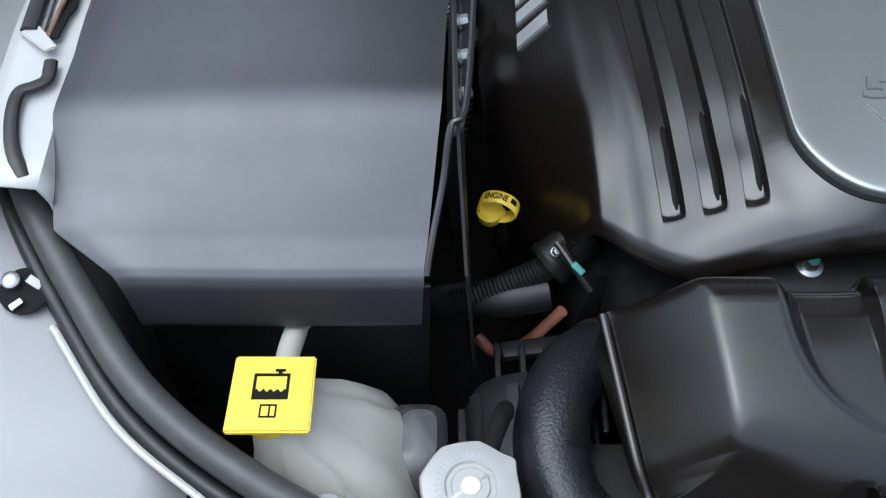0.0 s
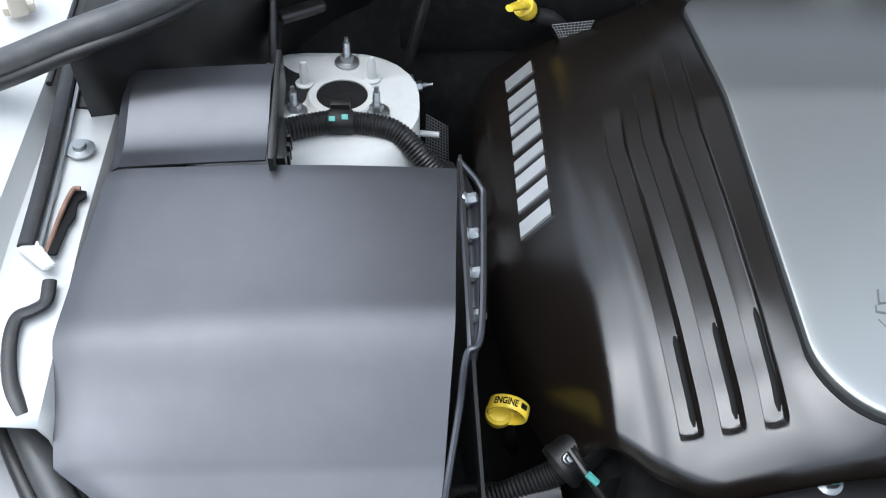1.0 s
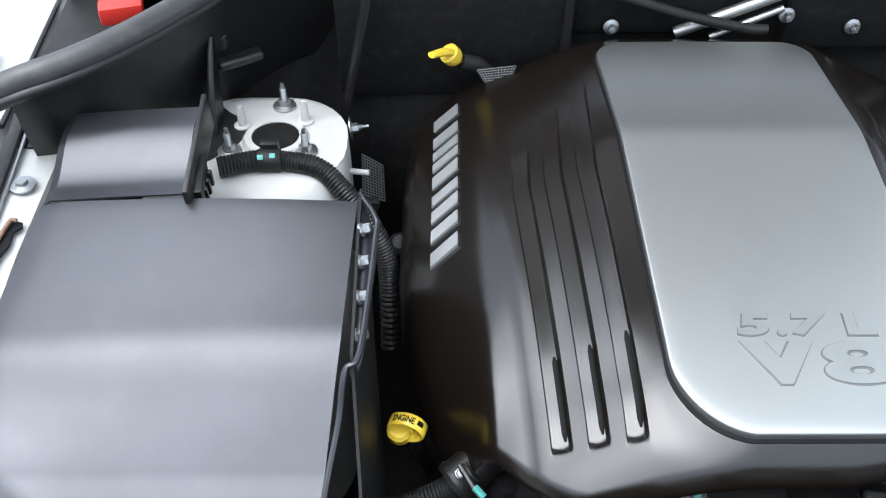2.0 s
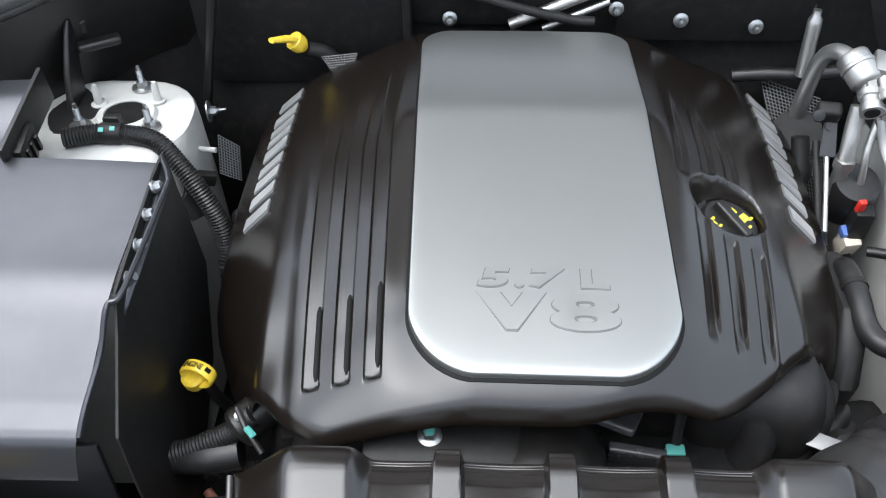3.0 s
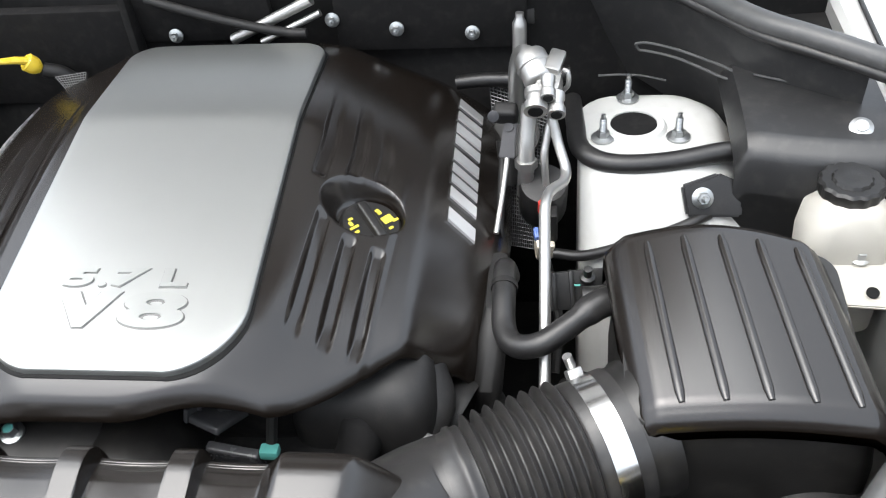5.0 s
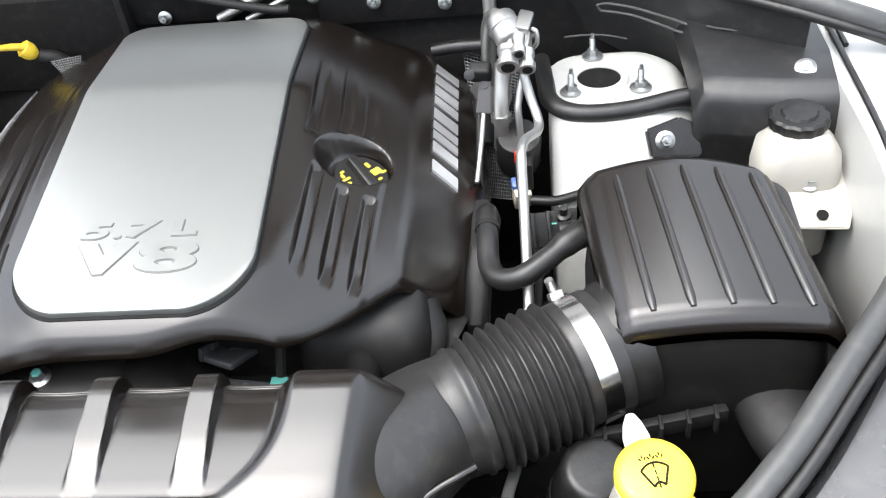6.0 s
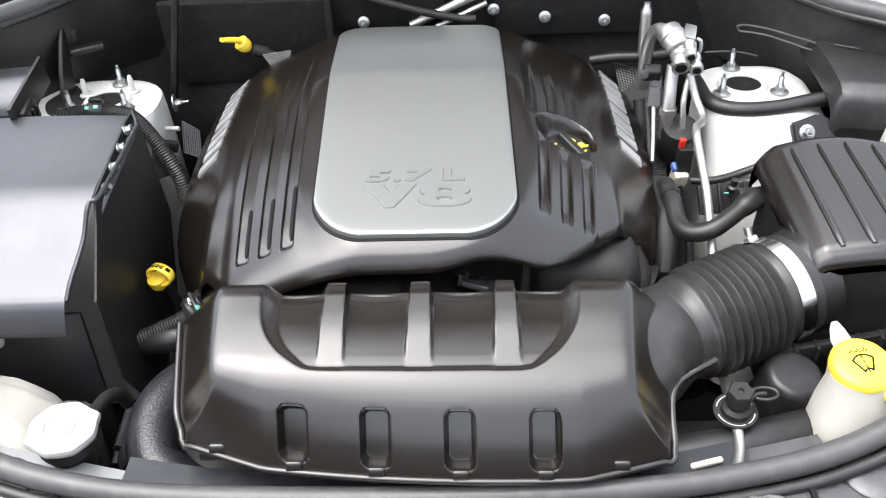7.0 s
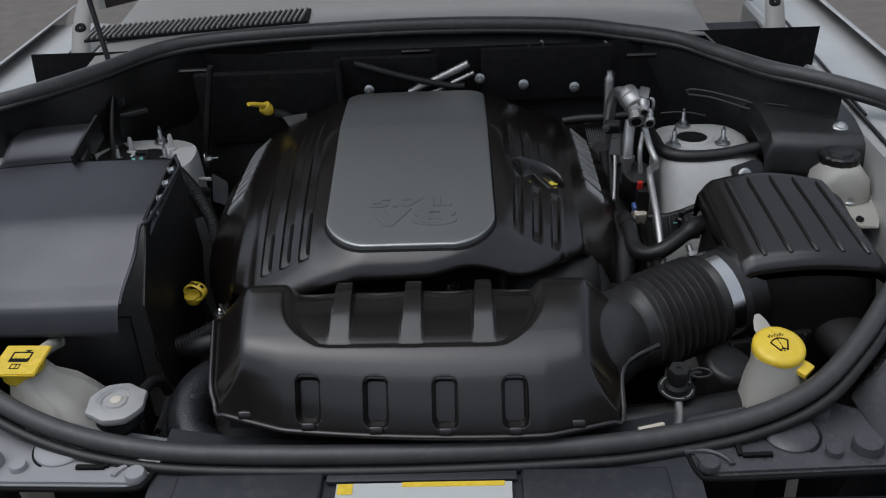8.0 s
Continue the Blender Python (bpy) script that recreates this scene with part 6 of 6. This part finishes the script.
mesh_shield([(-0.258, 1.152, 0.976), (-0.250, 1.152, 0.976), (-0.233, 1.158, 1.024), (-0.284, 1.160, 1.016)], 12, 14, 0.0005, "scrap of dull mesh below the dipstick")
part("stay", tube([(0.370, 0.86, 0.86), (0.372, 0.94, 0.93), (0.375, 1.02, 0.985)], 0.005, 10), DARK, thing("gas_stay", (0.37, 0.9, 0.88), "thin dark rod beside the engine cover", "rod"))
rail = thing("rear_fuel_hose", (0.37, 1.17, 0.99), "dark rubber hose behind the engine cover", "hose")
part("hose_body", tube([(0.30, 1.19, 0.975), (0.34, 1.185, 0.982), (0.40, 1.18, 0.985), (0.46, 1.185, 0.99)], 0.010, 12), RUBBER, rail)
sens = thing("sensor_plug", (0.375, 1.06, 0.92), "black sensor plug on a mesh shield", "connector")
part("plug", lathe([(0, 0), (0.014, 0), (0.016, 0.02), (0.012, 0.03), (0.012, 0.06), (0, 0.06)], axis((0.378, 1.04, 0.905), (-0.1, 0.5, 1)), 16), DARK, sens)
clamp = part("clamp", box((0.030, 0.020, 0.026), pose(0.379, 1.020, 1.030, 25, 0, -8), 0.006, 3), DARK, sens, "dark moulded clamp round the pipe")
part("clamp_bolt", lathe([(0, 0), (0.0075, 0), (0.0075, 0.005), (0.004, 0.006), (0, 0.006)], axis((0.365, 1.012, 1.031), (-0.2, -1, 0.5)), 12), GRIME, clamp)
tab = part("terminal_tab", prism([(-0.010, -0.026), (0.010, -0.026), (0.008, 0.020), (-0.008, 0.020)], 0.004, axis((0.383, 1.005, 1.003), (-0.1, -0.7, 0.7)), 0.001), GRIME, sens, "grey metal terminal tab")
part("eyelet", lathe([(0.003, 0), (0.006, 0), (0.006, 0.003), (0.003, 0.003)], axis((0.383, 1.012, 1.014), (-0.1, -0.7, 0.7)), 16), GRIME, tab, "round eyelet in the tab")
part("rod", tube([(0.381, 0.993, 0.988), (0.376, 0.950, 0.962), (0.369, 0.90, 0.934)], 0.0034, 10), ALU, sens, "thin bright rod below the tab")
part("collar", lathe([(0.014, 0), (0.034, 0), (0.034, 0.006), (0.014, 0.006)], axis((0.385, 1.115, 0.930), (-0.1, -0.6, 1)), 24), DARK, sens)

# cover side brackets right front
brk = thing("front_hoses", (0.30, 0.66, 0.88), "black hoses and brackets below the cover corner", "hose")
part("hose_body", tube([(0.36, 0.80, 0.76), (0.375, 0.74, 0.80), (0.36, 0.69, 0.83), (0.31, 0.65, 0.835)], 0.011, 12), RUBBER, brk)
part("hose_body", tube([(0.40, 0.78, 0.74), (0.405, 0.70, 0.79), (0.385, 0.64, 0.82), (0.34, 0.615, 0.83)], 0.009, 12), RUBBER, brk)
part("curved_bracket", sweep(bmesh.new(), spline([(0.345, 0.735, 0.86), (0.335, 0.70, 0.868), (0.322, 0.672, 0.858), (0.318, 0.652, 0.835)], 8), 0.016, 12, True, 0.18), DARK, brk, "curved black sheet bracket")
part("curved_bracket", sweep(bmesh.new(), spline([(0.372, 0.70, 0.82), (0.352, 0.668, 0.835), (0.332, 0.640, 0.832)], 8), 0.014, 12, True, 0.2), DARK, brk, "curved black sheet bracket")
part("lug", lathe([(0, 0), (0.016, 0), (0.018, 0.006), (0.012, 0.018), (0, 0.02)], axis((0.345, 0.648, 0.842), (0.1, -0.6, 0.8)), 18), DARK, brk)
part("foil_tag", box((0.035, 0.018, 0.004), pose(0.312, 0.622, 0.880, 20, 0, -25), 0.001), FOIL, brk, "crumpled silver foil tag")
part("side_housing", loft([round_rect(0.362, 0.790, 0.014, 0.075, 0.012, 0.80), round_rect(0.366, 0.795, 0.017, 0.085, 0.014, 0.86), round_rect(0.372, 0.812, 0.016, 0.070, 0.014, 0.905), round_rect(0.374, 0.825, 0.011, 0.050, 0.010, 0.925)]), DARK, brk, "tall black moulded housing beside the cover")
part("boot", sweep(bmesh.new(), spline([(0.300, 0.700, 0.905), (0.312, 0.672, 0.885), (0.300, 0.645, 0.860), (0.275, 0.630, 0.835)], 8), lambda i, s: 0.026 - 0.006 * s, 16, True, 0.8), DARK, brk, "black rubber boot below the cover corner")
part("boot", sweep(bmesh.new(), spline([(0.235, 0.640, 0.900), (0.238, 0.622, 0.880), (0.225, 0.605, 0.850)], 8), 0.024, 16, True, 0.9), PITCH, brk, "black rubber boot below the cover corner")
part("corner_skirt", loft([round_rect(0.240, 0.662, 0.070, 0.040, 0.03, 0.800), round_rect(0.240, 0.664, 0.078, 0.046, 0.034, 0.860), round_rect(0.238, 0.668, 0.080, 0.048, 0.036, 0.900), round_rect(0.236, 0.676, 0.078, 0.046, 0.036, 0.925), round_rect(0.234, 0.690, 0.070, 0.040, 0.034, 0.940)]), DARK, brk, "smooth black moulding below the cover corner", 60)
part("lower_block", box((0.14, 0.10, 0.16), pose(0.36, 0.68, 0.74, 0, 0, 10), 0.02), PITCH, brk)

# ---- left-hand loom and dipsticks ----
harn = thing("wiring_harness", (-0.5, 1.0, 0.97), "black corrugated wiring harness over the strut tower", "wiring harness")
hp = spline([(-0.60, 0.985, 0.996), (-0.556, 0.998, 0.996), (-0.52, 1.000, 0.993), (-0.48, 0.990, 0.990), (-0.447, 0.968, 0.968), (-0.420, 0.950, 0.936), (-0.402, 0.940, 0.893), (-0.398, 0.93, 0.84), (-0.398, 0.90, 0.76)], 22)
part("conduit", sweep(bmesh.new(), hp, lambda i, s: 0.0118 + 0.0016 * (i % 2), 14), RUBBER, harn, "ribbed black conduit")
part("tape_wrap", lathe([(0.0130, 0), (0.0145, 0.002), (0.0145, 0.026), (0.0130, 0.028)], axis((-0.554, 0.999, 0.9962), (1, 0.03, -0.06)), 18), DARK, harn, "black tape wrapped round the conduit")
for x, y, z in ((-0.549, 0.990, 1.0075), (-0.535, 0.993, 1.0075)):
    part("paint_mark", box((0.007, 0.006, 0.0015), pose(x, y, z, 35), 0.0005), TEAL, harn, "small teal paint mark on the tape")
part("clip", box((0.022, 0.014, 0.022), pose(-0.540, 1.012, 1.004), 0.003), BLACK, harn)
part("clip", box((0.03, 0.014, 0.018), pose(-0.425, 0.985, 0.935, 0, 20, 20), 0.003), BLACK, harn)
part("rubber_flap", prism([(-0.024, -0.030), (0.010, -0.034), (0.020, -0.012), (0.012, 0.006), (0.022, 0.022), (-0.006, 0.028), (-0.014, 0.008), (-0.026, 0.002)], 0.006, axis((-0.436, 0.965, 0.925), (0.7, -0.55, 0.45)), 0.002), DARK, harn, "ragged black rubber flap behind the conduit")
hexbolt("clip_bolt", (-0.412, 0.955, 0.905), (0.6, -0.5, 0.5), harn, 0.006, 0.010)


def dipstick(p, d, flat, label, base):
    ds = thing("dipstick", base, label, "dipstick", "dipsticks")
    m = axis(p, d)
    part("stem_cap", lathe([(0, -0.012), (0.007, -0.012), (0.012, -0.005), (0.0135, 0.0), (0.0135, 0.010), (0.010, 0.013), (0, 0.013)], m, 24), YELLOW, ds, "yellow plastic stopper")
    return ds, m


ds, m = dipstick((-0.379, 0.688, 0.876), (-0.05, -0.25, 1), 0, "yellow oil dipstick with a ring handle", (-0.35, 0.70, 0.6))
rm0 = axis((-0.371, 0.684, 0.893), (-0.30, -0.92, -0.02))
bm = bmesh.new()
rows = []
for k in range(40):
    a = 2 * math.pi * k / 40
    u = Vector((math.cos(a) * 0.0205, math.sin(a) * 0.0165, 0))
    rows.append([rm0 @ (u * f + Vector((0, 0, hh))) for f, hh in ((1.0, -0.0065), (1.01, 0.0), (1.0, 0.0065), (0.90, 0.0078), (0.78, 0.0065), (0.76, 0.0), (0.78, -0.0065), (0.90, -0.0078))])
part("ring_handle", loft(rows + rows[:1], False, bm), YELLOW, ds, "yellow ring handle", 60)
part("web", box((0.022, 0.010, 0.005), rm0 @ pose(-0.004, -0.009, -0.001), 0.002), YELLOW, ds, "thin web inside the ring")
cu = bpy.data.curves.new("print", "FONT")
cu.body, cu.extrude, cu.offset = "ENGINE", 0.02, 0.03
tmp = new("print_tmp", cu)
me = bpy.data.meshes.new_from_object(tmp.evaluated_get(bpy.context.evaluated_depsgraph_get()))
bpy.data.objects.remove(tmp)
bm = bmesh.new()
bm.from_mesh(me)
wide = max(v.co.x for v in bm.verts)
for v in bm.verts:
    a = radians(135 - 70 * v.co.x / wide)
    f = 1.02 + 0.4 * v.co.z
    v.co = rm0 @ Vector((0.0205 * f * math.cos(a), 0.0165 * f * math.sin(a), 0.0042 - 0.0105 * v.co.y))
part("print", bm, INK, ds, "dark printed word on the handle")
bm = bmesh.new()
for a, w in ((52, 0.002), (45, 0.006), (38, 0.003)):
    box((w, 0.0008, 0.0055), rm0 @ pose(0.0209 * math.cos(radians(a)), 0.0168 * math.sin(radians(a)), 0.0, 0, 0, a - 90), 0, bm=bm)
part("printed_symbol", bm, INK, ds, "dark printed oil can symbol")
part("tube", tube([(-0.370, 0.693, 0.876), (-0.362, 0.705, 0.82), (-0.345, 0.74, 0.72)], 0.007, 10), DARK, ds)
ds, m = dipstick((-0.316, 1.168, 1.032), (-0.55, -0.35, 0.75), 0, "yellow dipstick with a flat lever handle", (-0.29, 1.18, 0.8))
part("lever", sweep(bmesh.new(), [Vector((-0.316, 1.166, 1.040)), Vector((-0.328, 1.150, 1.050)), Vector((-0.337, 1.137, 1.056)), Vector((-0.344, 1.128, 1.060))], lambda i, s: 0.0085 - 0.001 * i, 10, True, 0.7), YELLOW, ds, "flat yellow lever")
part("tube", tube([(-0.305, 1.172, 1.022), (-0.275, 1.18, 1.005), (-0.25, 1.185, 0.95), (-0.245, 1.18, 0.85)], 0.011, 12), DARK, ds)
plug = thing("engine_plug", (-0.40, 0.93, 0.80), "small grey round plug beside the engine", "plug")
part("plug_body", lathe([(0, 0), (0.014, 0), (0.016, 0.006), (0.010, 0.012), (0, 0.013)], axis((-0.385, 0.99, 0.86), (0, -0.4, 1)), 16), DARK, plug)
hl = thing("heater_hose", (-0.37, 0.62, 0.86), "black rubber hose below the dipstick", "hose")
part("hose_body", tube([(-0.43, 0.63, 0.80), (-0.40, 0.625, 0.815), (-0.36, 0.62, 0.825), (-0.32, 0.625, 0.83)], 0.020, 14), RUBBER, hl)
part("radiator_core", box((1.0, 0.04, 0.28), pose(0, 0.345, 0.68), 0.005), PITCH, thing("radiator", (0, 0.345, 0.55), "dark radiator behind the front panel", "radiator"))
fan = thing("fan_shroud", (0, 0.42, 0.6), "dark plastic fan shroud below the resonator", "fan shroud")
part("shroud", box((0.75, 0.10, 0.22), pose(0.06, 0.42, 0.70), 0.02), DARK, fan)
